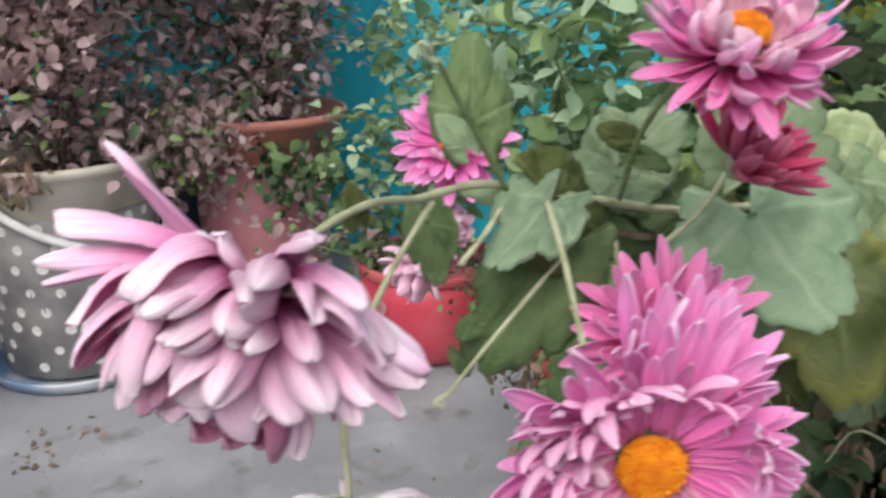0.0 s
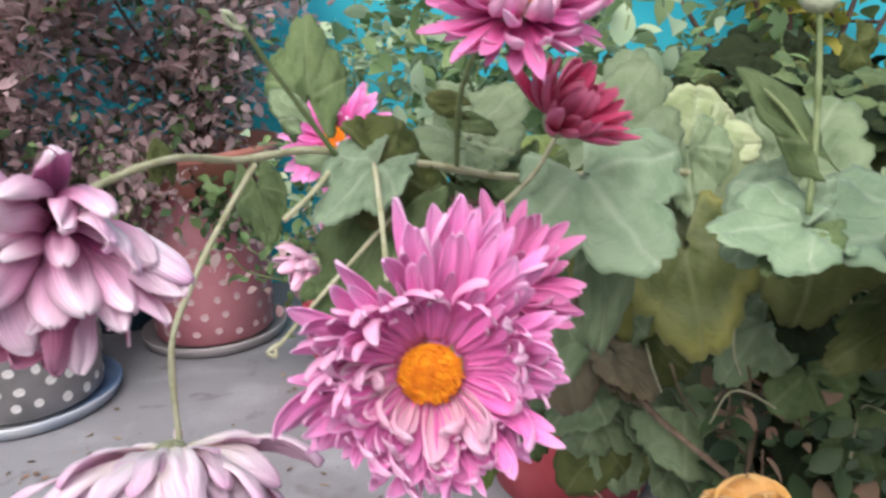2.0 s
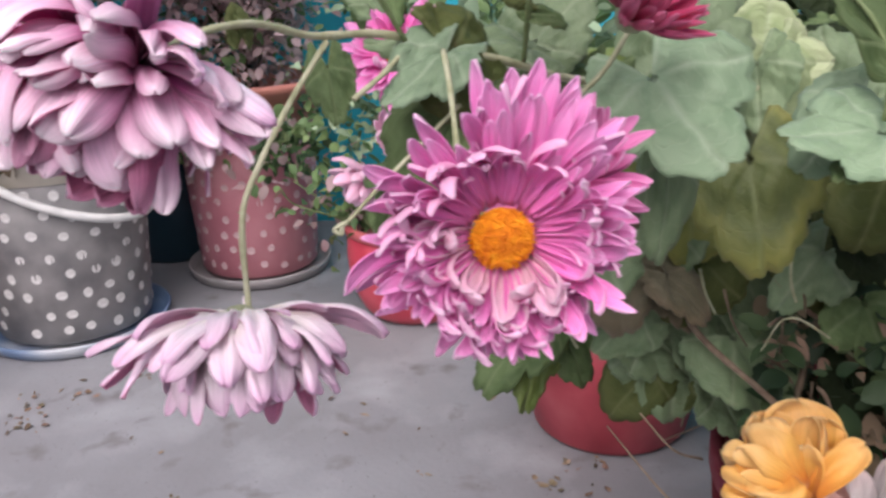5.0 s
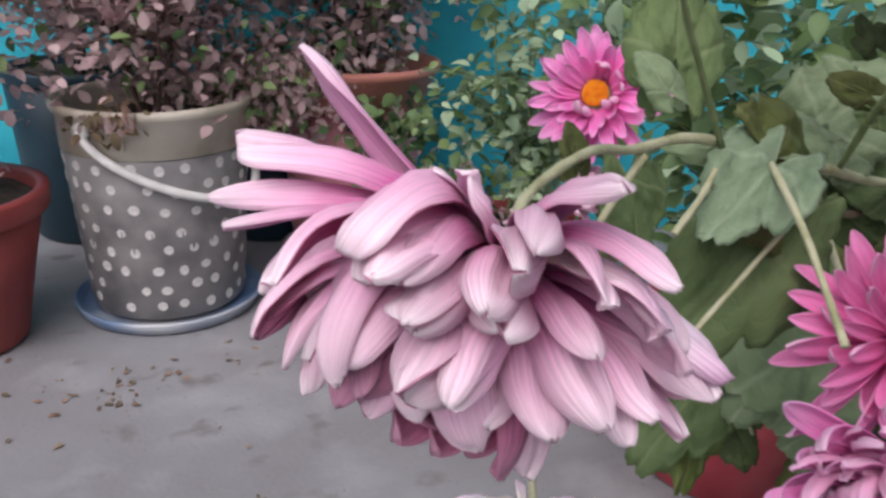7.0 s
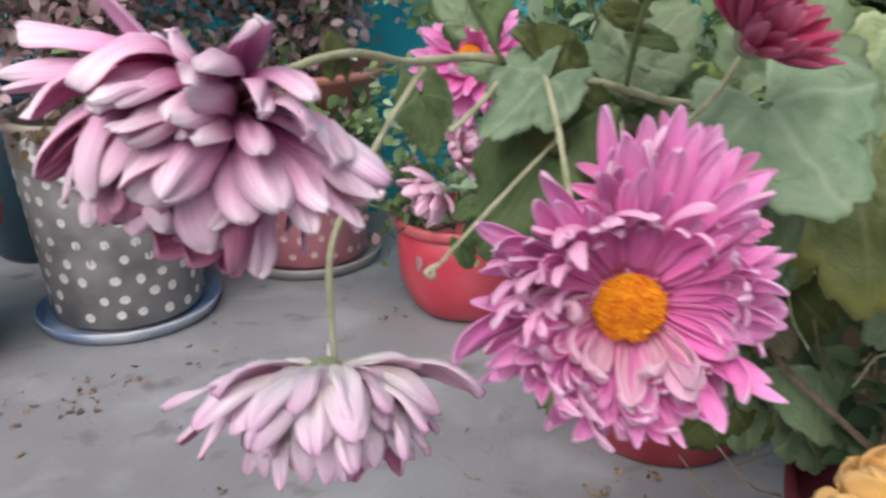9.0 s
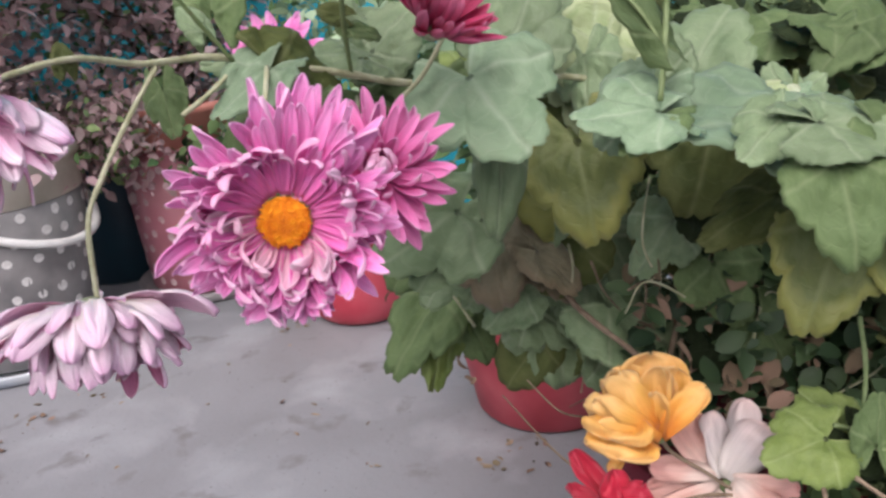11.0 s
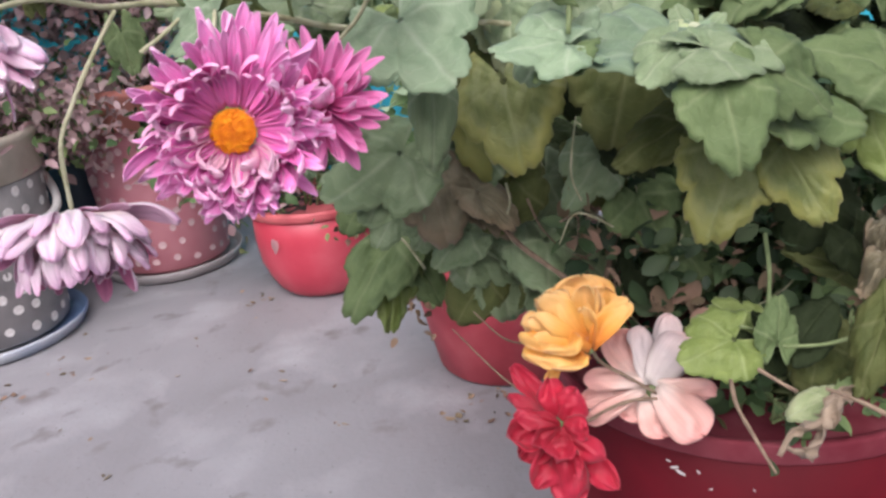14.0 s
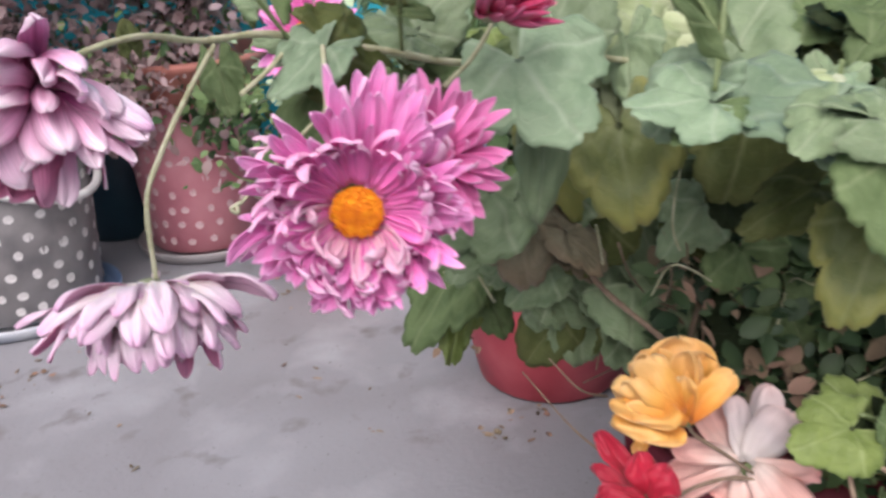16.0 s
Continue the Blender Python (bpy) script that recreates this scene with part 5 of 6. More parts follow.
leaf(mum, (0.045, 0.270, 0.597), (0.049, 0.261, 0.581), (-0.02, -0.89, 0.45), LEAF_MID, 0.75, 1)
leaf(mum, (0.032, 0.227, 0.610), (0.031, 0.230, 0.619), (0.69, -0.68, 0.25), LEAF_OLIVE, 0.90, 5)
leaf(mum, (0.155, 0.330, 0.583), (0.175, 0.298, 0.555), (-0.13, -0.67, 0.73), LEAF_SKY_SHEEN, 1.30, 2)
leaf(mum, (0.178, 0.397, 0.583), (0.195, 0.409, 0.620), (-0.18, -0.79, 0.58), LEAF_PALE, 1.20, 1)
leaf(mum, (0.224, 0.425, 0.575), (0.231, 0.430, 0.603), (0.05, -0.85, 0.52), LEAF_LIME, 2.0, 2)
leaf(mum, (0.229, 0.420, 0.578), (0.237, 0.402, 0.542), (0.20, -0.90, 0.38), LEAF_LIME, 1.3, 3)
leaf(mum, (0.223, 0.428, 0.573), (0.205, 0.425, 0.585), (-0.20, -0.75, 0.62), LEAF_LIME, 1.2, 1)
leaf(mum, (0.200, 0.450, 0.588), (0.200, 0.455, 0.621), (-0.10, -0.80, 0.60), LEAF_PALE, 1.25, 4)
leaf(mum, (0.223, 0.430, 0.571), (0.222, 0.412, 0.533), (0.10, -0.90, 0.42), LEAF_LIME, 1.1, 0)
leaf(mum, (0.218, 0.411, 0.577), (0.215, 0.387, 0.551), (-0.58, -0.62, 0.53), LEAF_PALE, 0.95, 1)
leaf(mum, (0.113, 0.361, 0.593), (0.135, 0.369, 0.615), (-0.04, -0.81, 0.58), LEAF_PALE, 1.10, 0)
leaf(mum, (0.110, 0.340, 0.593), (0.084, 0.326, 0.602), (-0.02, -0.47, 0.88), LEAF_PALE, 0.95, 3)
leaf(mum, (0.108, 0.309, 0.613), (0.097, 0.310, 0.617), (-0.04, -0.96, 0.27), LEAF_OLIVE, 0.90, 5)
leaf(mum, (0.109, 0.308, 0.609), (0.122, 0.307, 0.606), (-0.03, -0.68, 0.73), LEAF_MID, 0.75, 5)
leaf(mum, (0.110, 0.330, 0.612), (0.102, 0.333, 0.621), (-0.03, -0.69, 0.72), LEAF_PALE, 0.80, 5)
leaf(mum, (0.230, 0.305, 0.566), (0.194, 0.298, 0.569), (-0.26, -0.53, 0.81), LEAF_SKY_SHEEN, 1.10, 2)
leaf(mum, (0.232, 0.308, 0.564), (0.212, 0.293, 0.553), (-0.28, -0.57, 0.77), LEAF_MID, 1.00, 2)
leaf(mum, (0.207, 0.373, 0.541), (0.211, 0.344, 0.500), (-0.26, -0.81, 0.53), LEAF_YELLOW, 1.15, 3)
leaf(mum, (0.169, 0.352, 0.548), (0.164, 0.332, 0.508), (0.27, -0.82, 0.50), LEAF_PALE, 0.62, 6)
leaf(mum, (0.276, 0.423, 0.558), (0.298, 0.436, 0.598), (-0.28, -0.61, 0.75), LEAF_PALE, 1.20, 4)
leaf(mum, (0.263, 0.423, 0.559), (0.252, 0.433, 0.590), (-0.31, -0.74, 0.60), LEAF_PALE, 1.00, 1)
leaf(mum, (0.232, 0.312, 0.593), (0.214, 0.321, 0.624), (0.12, -0.75, 0.65), LEAF_MID, 0.55, 5)
leaf(mum, (0.111, 0.360, 0.574), (0.136, 0.355, 0.557), (-0.03, -0.65, 0.76), LEAF_MID, 1.00, 2)
leaf(mum, (0.142, 0.367, 0.578), (0.127, 0.360, 0.556), (-0.09, -0.65, 0.75), LEAF_MID, 1.00, 0)
leaf(mum, (0.155, 0.424, 0.572), (0.125, 0.424, 0.577), (-0.10, -0.66, 0.74), LEAF_BRIGHT, 0.90, 1)
leaf(mum, (0.175, 0.444, 0.567), (0.155, 0.445, 0.573), (-0.12, -0.66, 0.74), LEAF_YELLOW, 0.90, 3)
leaf(mum, (0.281, 0.421, 0.487), (0.305, 0.415, 0.465), (-0.26, -0.54, 0.80), LEAF_SHADE_DARK, 1.10, 0)
leaf(mum, (0.275, 0.447, 0.470), (0.247, 0.437, 0.441), (-0.23, -0.54, 0.81), LEAF_PALE, 1.10, 2)
leaf(mum, (0.192, 0.450, 0.456), (0.222, 0.444, 0.433), (-0.13, -0.56, 0.82), LEAF_BROWN, 0.80, 4)
leaf(mum, (0.189, 0.496, 0.403), (0.224, 0.488, 0.375), (-0.11, -0.54, 0.84), LEAF_PALE, 1.10, 1)
leaf(mum, (0.240, 0.477, 0.405), (0.293, 0.469, 0.374), (-0.17, -0.52, 0.84), LEAF_PALE, 1.20, 3)
leaf(mum, (0.224, 0.517, 0.366), (0.208, 0.505, 0.331), (-0.14, -0.51, 0.85), LEAF_PALE, 1.10, 0)
leaf(mum, (0.059, 0.280, 0.561), (0.052, 0.279, 0.557), (0.09, -0.60, 0.80), LEAF_MID, 1.10, 5)
leaf(mum, (0.053, 0.305, 0.539), (0.057, 0.302, 0.531), (0.09, -0.58, 0.81), LEAF_MID, 1.00, 5)
leaf(mum, (0.296, 0.342, 0.552), (0.232, 0.305, 0.562), (-0.16, -0.48, 0.86), LEAF_SKY_SHEEN, 0.95, 2)
leaf(mum, (0.279, 0.303, 0.560), (0.259, 0.288, 0.548), (-0.22, -0.67, 0.71), LEAF_PALE, 1.00, 1)
leaf(mum, (0.233, 0.329, 0.571), (0.210, 0.321, 0.548), (-0.13, -0.70, 0.70), LEAF_SKY_SHEEN, 1.10, 0)
leaf(mum, (0.288, 0.291, 0.559), (0.328, 0.290, 0.559), (-0.17, -0.48, 0.86), LEAF_PALE, 1.00, 3)
leaf(mum, (0.288, 0.291, 0.558), (0.309, 0.286, 0.547), (-0.24, -0.66, 0.72), LEAF_PALE, 1.00, 4)
leaf(mum, (0.292, 0.281, 0.545), (0.293, 0.255, 0.514), (-0.21, -0.83, 0.52), LEAF_MID, 1.02, 3)
leaf(mum, (0.314, 0.287, 0.550), (0.344, 0.278, 0.529), (-0.24, -0.55, 0.80), LEAF_MID, 1.00, 1)
leaf(mum, (0.323, 0.301, 0.531), (0.367, 0.293, 0.513), (-0.23, -0.53, 0.81), LEAF_MID, 0.95, 2)
leaf(mum, (0.318, 0.328, 0.503), (0.294, 0.298, 0.467), (-0.33, -0.81, 0.48), LEAF_YELLOW, 0.98, 3)
leaf(mum, (0.336, 0.316, 0.502), (0.349, 0.288, 0.472), (-0.36, -0.78, 0.52), LEAF_YELLOW, 0.86, 4)
leaf(mum, (0.299, 0.353, 0.511), (0.258, 0.333, 0.498), (0.11, -0.58, 0.81), LEAF_OLIVE, 0.62, 1)
leaf(mum, (0.286, 0.412, 0.537), (0.271, 0.393, 0.489), (-0.24, -0.90, 0.36), LEAF_OLIVE, 1.20, 0)
leaf(mum, (0.147, 0.411, 0.498), (0.102, 0.375, 0.486), (0.01, -0.81, 0.59), LEAF_PALE, 1.10, 2)
leaf(mum, (0.144, 0.405, 0.483), (0.122, 0.378, 0.468), (0.02, -0.65, 0.76), LEAF_PALE, 1.00, 0)
leaf(mum, (0.159, 0.408, 0.493), (0.139, 0.401, 0.472), (-0.00, -0.66, 0.75), LEAF_PALE, 0.90, 1)
leaf(mum, (0.163, 0.452, 0.467), (0.171, 0.435, 0.425), (-0.01, -0.89, 0.46), LEAF_BROWN, 1.15, 3)
leaf(mum, (0.129, 0.552, 0.391), (0.088, 0.507, 0.356), (-0.27, -0.74, 0.61), LEAF_MID, 0.75, 4)
leaf(mum, (0.128, 0.557, 0.376), (0.121, 0.517, 0.328), (0.33, -0.77, 0.55), LEAF_BRIGHT, 0.65, 0)
leaf(mum, (0.140, 0.558, 0.381), (0.166, 0.540, 0.337), (0.01, -0.61, 0.79), LEAF_MID, 0.90, 1)
leaf(mum, (0.191, 0.476, 0.447), (0.219, 0.464, 0.418), (-0.04, -0.64, 0.77), LEAF_BROWN, 0.75, 3)
# paler green here makes up for light that does not reach these leaves
leaf(mum, (0.231, 0.503, 0.411), (0.285, 0.490, 0.379), (-0.10, -0.74, 0.66), LEAF_PALE, 1.20, 2)
leaf(mum, (0.202, 0.498, 0.395), (0.213, 0.478, 0.345), (-0.07, -0.85, 0.53), LEAF_PALE, 1.15, 0)
leaf(mum, (0.233, 0.495, 0.390), (0.240, 0.481, 0.354), (-0.11, -0.84, 0.53), LEAF_PALE, 1.10, 4)
leaf(mum, (0.195, 0.491, 0.378), (0.170, 0.479, 0.345), (-0.06, -0.83, 0.55), LEAF_OLIVE, 1.15, 5)
leaf(mum, (0.186, 0.485, 0.417), (0.158, 0.477, 0.393), (-0.03, -0.62, 0.79), LEAF_PALE, 1.00, 1)
leaf(mum, (0.317, 0.323, 0.393), (0.285, 0.315, 0.386), (-0.26, -0.64, 0.72), LEAF_BRIGHT, 1.15, 1)
leaf(mum, (0.335, 0.344, 0.380), (0.318, 0.353, 0.402), (-0.22, -0.52, 0.83), LEAF_BRIGHT, 1.20, 3)
leaf(mum, (0.338, 0.316, 0.391), (0.343, 0.325, 0.415), (0.12, -0.78, 0.61), LEAF_MID, 0.85, 1)
leaf(mum, (0.350, 0.319, 0.387), (0.374, 0.327, 0.409), (-0.24, -0.50, 0.83), LEAF_SHADE_DARK, 1.00, 6)
leaf(mum, (0.364, 0.324, 0.385), (0.358, 0.312, 0.354), (-0.26, -0.50, 0.83), LEAF_OLIVE, 1.15, 1)
leaf(mum, (0.333, 0.331, 0.389), (0.353, 0.323, 0.367), (-0.22, -0.51, 0.83), LEAF_SHADE_DARK, 1.10, 6)
leaf(mum, (0.380, 0.287, 0.414), (0.360, 0.273, 0.379), (-0.60, -0.53, 0.60), LEAF_OLIVE, 0.62, 1)
leaf(mum, (0.408, 0.333, 0.425), (0.388, 0.326, 0.407), (-0.31, -0.51, 0.80), LEAF_BROWN, 0.80, 8)
leaf(mum, (0.413, 0.349, 0.439), (0.400, 0.339, 0.413), (-0.32, -0.53, 0.79), LEAF_BROWN, 0.60, 8)
leaf(mum, (0.353, 0.291, 0.369), (0.332, 0.289, 0.363), (-0.25, -0.47, 0.85), LEAF_LIME, 0.90, 5)
leaf(mum, (0.406, 0.368, 0.404), (0.371, 0.375, 0.422), (-0.29, -0.52, 0.80), LEAF_OLIVE, 0.60, 5)
leaf(mum, (0.392, 0.321, 0.532), (0.353, 0.330, 0.551), (-0.30, -0.51, 0.81), LEAF_MID, 1.00, 3)
leaf(mum, (0.388, 0.336, 0.515), (0.397, 0.321, 0.475), (-0.33, -0.59, 0.74), LEAF_BRIGHT, 0.90, 2)
leaf(mum, (0.415, 0.353, 0.477), (0.393, 0.361, 0.497), (-0.33, -0.56, 0.76), LEAF_SHADE_DARK, 1.10, 0)
leaf(mum, (0.257, 0.473, 0.528), (0.266, 0.460, 0.495), (-0.13, -0.68, 0.72), LEAF_SHADE_DARK, 1.10, 3)
leaf(mum, (0.186, 0.428, 0.545), (0.192, 0.414, 0.510), (-0.04, -0.70, 0.71), LEAF_OLIVE, 1.10, 2)
leaf(mum, (0.207, 0.475, 0.529), (0.209, 0.449, 0.463), (-0.09, -0.93, 0.36), LEAF_YELLOW, 1.10, 0)
leaf(mum, (0.137, 0.355, 0.575), (0.116, 0.358, 0.582), (0.03, -0.72, 0.70), LEAF_MID, 0.90, 1)
leaf(mum, (0.114, 0.381, 0.586), (0.136, 0.372, 0.564), (0.06, -0.73, 0.68), LEAF_OLIVE, 1.00, 2)
leaf(mum, (0.315, 0.384, 0.551), (0.295, 0.383, 0.547), (-0.23, -0.67, 0.71), LEAF_PALE, 0.90, 5)
leaf(mum, (0.315, 0.384, 0.551), (0.329, 0.379, 0.539), (-0.23, -0.67, 0.71), LEAF_PALE, 0.90, 5)
leaf(mum, (0.315, 0.384, 0.551), (0.306, 0.378, 0.534), (-0.23, -0.67, 0.71), LEAF_PALE, 0.90, 5)
leaf(mum, (0.315, 0.384, 0.551), (0.326, 0.386, 0.555), (-0.23, -0.67, 0.71), LEAF_LIME, 0.90, 5)
leaf(mum, (0.315, 0.384, 0.551), (0.302, 0.388, 0.559), (-0.23, -0.67, 0.71), LEAF_LIME, 0.90, 5)
leaf(mum, (0.319, 0.391, 0.542), (0.298, 0.396, 0.553), (-0.23, -0.66, 0.72), LEAF_PALE, 0.90, 1)
leaf(mum, (0.319, 0.391, 0.542), (0.342, 0.391, 0.542), (-0.23, -0.66, 0.72), LEAF_PALE, 0.90, 1)
leaf(mum, (0.319, 0.391, 0.542), (0.310, 0.401, 0.566), (-0.23, -0.66, 0.72), LEAF_PALE, 0.90, 1)
leaf(mum, (0.319, 0.391, 0.542), (0.336, 0.398, 0.561), (-0.23, -0.66, 0.72), LEAF_PALE, 0.90, 1)
leaf(mum, (0.197, 0.466, 0.479), (0.178, 0.455, 0.449), (-0.06, -0.77, 0.64), LEAF_PALE, 1.15, 0)
leaf(mum, (0.220, 0.477, 0.453), (0.200, 0.464, 0.419), (-0.09, -0.75, 0.66), LEAF_OLIVE, 1.15, 1)
leaf(mum, (0.246, 0.495, 0.445), (0.262, 0.481, 0.409), (-0.12, -0.74, 0.66), LEAF_PALE, 1.15, 2)
leaf(mum, (0.272, 0.460, 0.468), (0.287, 0.447, 0.434), (-0.16, -0.74, 0.65), LEAF_OLIVE, 1.15, 3)
leaf(mum, (0.263, 0.492, 0.383), (0.280, 0.477, 0.345), (-0.13, -0.69, 0.71), LEAF_PALE, 1.15, 4)
leaf(mum, (0.217, 0.499, 0.372), (0.192, 0.490, 0.346), (-0.07, -0.69, 0.72), LEAF_OLIVE, 1.15, 0)
leaf(mum, (0.239, 0.484, 0.362), (0.253, 0.474, 0.336), (-0.10, -0.68, 0.73), LEAF_PALE, 1.15, 1)
leaf(mum, (0.297, 0.439, 0.443), (0.311, 0.425, 0.406), (-0.19, -0.71, 0.67), LEAF_MID, 1.15, 2)
leaf(mum, (0.311, 0.453, 0.396), (0.292, 0.441, 0.365), (-0.20, -0.68, 0.71), LEAF_SHADE_DARK, 1.15, 3)
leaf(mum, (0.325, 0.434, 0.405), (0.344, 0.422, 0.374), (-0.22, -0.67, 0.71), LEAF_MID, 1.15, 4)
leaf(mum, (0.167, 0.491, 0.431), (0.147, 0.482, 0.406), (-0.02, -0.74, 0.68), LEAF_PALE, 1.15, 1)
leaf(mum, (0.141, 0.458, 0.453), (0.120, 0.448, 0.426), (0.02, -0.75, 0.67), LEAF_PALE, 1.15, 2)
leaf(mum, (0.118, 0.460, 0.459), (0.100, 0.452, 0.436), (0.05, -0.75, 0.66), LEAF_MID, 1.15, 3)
leaf(mum, (0.392, 0.385, 0.447), (0.374, 0.374, 0.417), (-0.33, -0.66, 0.68), LEAF_SHADE_DARK, 1.15, 1)
leaf(mum, (0.399, 0.357, 0.431), (0.409, 0.347, 0.406), (-0.35, -0.63, 0.70), LEAF_SHADE_DARK, 1.15, 0)
leaf(mum, (0.315, 0.379, 0.552), (0.322, 0.379, 0.551), (0.14, -0.50, 0.86), LEAF_LIME, 0.55, 5)
leaf(mum, (0.315, 0.379, 0.552), (0.309, 0.378, 0.550), (-0.36, -0.42, 0.83), LEAF_SKY_SHEEN, 0.57, 0)
leaf(mum, (0.315, 0.378, 0.552), (0.316, 0.380, 0.557), (-0.14, -0.47, 0.87), LEAF_PALE, 0.59, 3)
leaf(mum, (0.314, 0.377, 0.552), (0.320, 0.375, 0.547), (0.02, -0.49, 0.87), LEAF_LIME, 0.61, 5)
leaf(mum, (0.314, 0.377, 0.552), (0.304, 0.378, 0.554), (-0.41, -0.41, 0.81), LEAF_SKY_SHEEN, 0.63, 0)
leaf(mum, (0.314, 0.376, 0.552), (0.324, 0.377, 0.555), (0.09, -0.50, 0.86), LEAF_PALE, 0.65, 3)
leaf(mum, (0.314, 0.376, 0.552), (0.310, 0.373, 0.546), (-0.24, -0.45, 0.86), LEAF_LIME, 0.67, 5)
leaf(mum, (0.314, 0.375, 0.553), (0.308, 0.378, 0.560), (-0.29, -0.44, 0.85), LEAF_SKY_SHEEN, 0.69, 0)
leaf(mum, (0.313, 0.374, 0.553), (0.326, 0.372, 0.549), (0.12, -0.50, 0.86), LEAF_PALE, 0.71, 3)
leaf(mum, (0.313, 0.374, 0.553), (0.299, 0.373, 0.551), (-0.40, -0.41, 0.82), LEAF_LIME, 0.73, 5)
leaf(mum, (0.313, 0.373, 0.553), (0.321, 0.376, 0.560), (-0.04, -0.49, 0.87), LEAF_SKY_SHEEN, 0.75, 0)
leaf(mum, (0.313, 0.373, 0.553), (0.317, 0.369, 0.543), (-0.08, -0.48, 0.87), LEAF_PALE, 0.77, 3)
leaf(mum, (0.313, 0.372, 0.553), (0.298, 0.375, 0.559), (-0.39, -0.42, 0.82), LEAF_LIME, 0.79, 5)
leaf(mum, (0.312, 0.371, 0.553), (0.331, 0.371, 0.553), (0.13, -0.50, 0.86), LEAF_SKY_SHEEN, 0.81, 0)
withered_strip([(0.389, 0.294, 0.378), (0.374, 0.288, 0.376), (0.356, 0.278, 0.377), (0.347, 0.272, 0.374), (0.341, 0.267, 0.370), (0.330, 0.265, 0.372), (0.321, 0.262, 0.370), (0.313, 0.257, 0.363)], 0.011)
withered_strip([(0.344, 0.271, 0.371), (0.335, 0.260, 0.366), (0.327, 0.255, 0.362), (0.320, 0.256, 0.365), (0.318, 0.259, 0.366)], 0.007)
stem("dry_stick", [(0.305, 0.298, 0.383), (0.303, 0.284, 0.376), (0.305, 0.265, 0.368), (0.309, 0.250, 0.358)], 0.0012, 0.0009, STEM_BROWN, mum)
stem("dry_stick", [(0.320, 0.299, 0.387), (0.327, 0.292, 0.383), (0.335, 0.285, 0.379)], 0.0012, 0.0010, STEM_BROWN, mum)
stem("dry_stick", [(0.366, 0.252, 0.380), (0.356, 0.264, 0.383), (0.345, 0.276, 0.385)], 0.0013, 0.0010, STEM_BROWN, mum)
# the inner leaves of the bush, near-black ones standing in for its shade
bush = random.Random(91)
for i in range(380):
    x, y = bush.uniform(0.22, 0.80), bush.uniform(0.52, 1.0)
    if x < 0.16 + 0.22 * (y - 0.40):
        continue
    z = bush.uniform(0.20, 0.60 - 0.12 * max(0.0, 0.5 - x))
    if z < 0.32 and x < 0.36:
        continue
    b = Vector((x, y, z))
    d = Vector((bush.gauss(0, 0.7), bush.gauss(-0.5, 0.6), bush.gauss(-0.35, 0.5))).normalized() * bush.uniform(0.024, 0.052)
    leaf(mum, b, b + d, (bush.gauss(0, 0.3), -0.8, 0.7), bush.choice((LEAF_MID, LEAF_SHADE_DARK, LEAF_SHADE_DARK, LEAF_SHADE_DARK) if x < 0.42 else (LEAF_SHADE_DARK, LEAF_SHADE_DARK, LEAF_SHADE_DARK, LEAF_SHADE_DARK, LEAF_OLIVE)), bush.uniform(0.9, 1.25), bush.choice((0, 1, 2, 3, 4)))

# extra leaves added over the bush to put its inside in shade
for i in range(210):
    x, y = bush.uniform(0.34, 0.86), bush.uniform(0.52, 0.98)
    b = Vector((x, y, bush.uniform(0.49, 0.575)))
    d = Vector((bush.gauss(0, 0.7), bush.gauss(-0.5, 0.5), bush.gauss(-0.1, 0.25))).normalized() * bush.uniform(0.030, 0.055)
    leaf(mum, b, b + d, (bush.gauss(0, 0.2), -0.35, 0.93), bush.choice((LEAF_MID, LEAF_OLIVE, LEAF_MID, LEAF_SHADE_DARK)), bush.uniform(1.0, 1.3), bush.choice((0, 1, 2, 3, 4)))


def downy_bud(place, up, size):
    n, a, b = axes_of(up)
    bm = bmesh.new()
    bmesh.ops.create_uvsphere(bm, u_segments=18, v_segments=12, radius=size)
    for v in bm.verts:
        v.co.z *= 0.75
        k = math.atan2(v.co.y, v.co.x)
        v.co *= 1 + 0.07 * math.sin(k * 9 + v.co.z * 500)
    ob = part("bud", bm, BUD_WHITE, mum, "round downy green-white bud")
    ob.matrix_basis = Matrix.Translation(local(mum, place)) @ Matrix((a, b, n)).transposed().to_4x4()

downy_bud((0.236, 0.323, 0.643), (0.1, -0.3, 1), 0.0068)
downy_bud((0.313, 0.377, 0.555), (0.1, -0.3, 1), 0.0045)

# thin dead twigs inside the bush
twig_rng = random.Random(17)
for i in range(170):
    x, y = twig_rng.uniform(0.20, 0.60), twig_rng.uniform(0.41, 0.60)
    p = Vector((x, y, twig_rng.uniform(0.30, 0.46)))
    d = Vector((twig_rng.gauss(0, 0.6), twig_rng.gauss(0, 0.35), twig_rng.gauss(0.2, 0.6))).normalized() * twig_rng.uniform(0.03, 0.08)
    side = Vector((twig_rng.gauss(0, 1), twig_rng.gauss(0, 1), twig_rng.gauss(0, 1))) * 0.008
    stem("twig", [tuple(p), tuple(p + d * 0.5 + side), tuple(p + d)], 0.0009, 0.0005, twig_rng.choice((STEM_BROWN, STEM_PALE)), mum)

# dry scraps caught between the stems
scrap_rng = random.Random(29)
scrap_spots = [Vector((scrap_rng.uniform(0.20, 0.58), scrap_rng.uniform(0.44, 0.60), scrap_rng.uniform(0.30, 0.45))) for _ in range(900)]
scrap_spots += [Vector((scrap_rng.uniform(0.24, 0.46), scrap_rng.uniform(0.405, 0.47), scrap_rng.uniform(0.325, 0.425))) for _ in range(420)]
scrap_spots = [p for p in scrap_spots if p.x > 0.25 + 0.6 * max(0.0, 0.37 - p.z)]
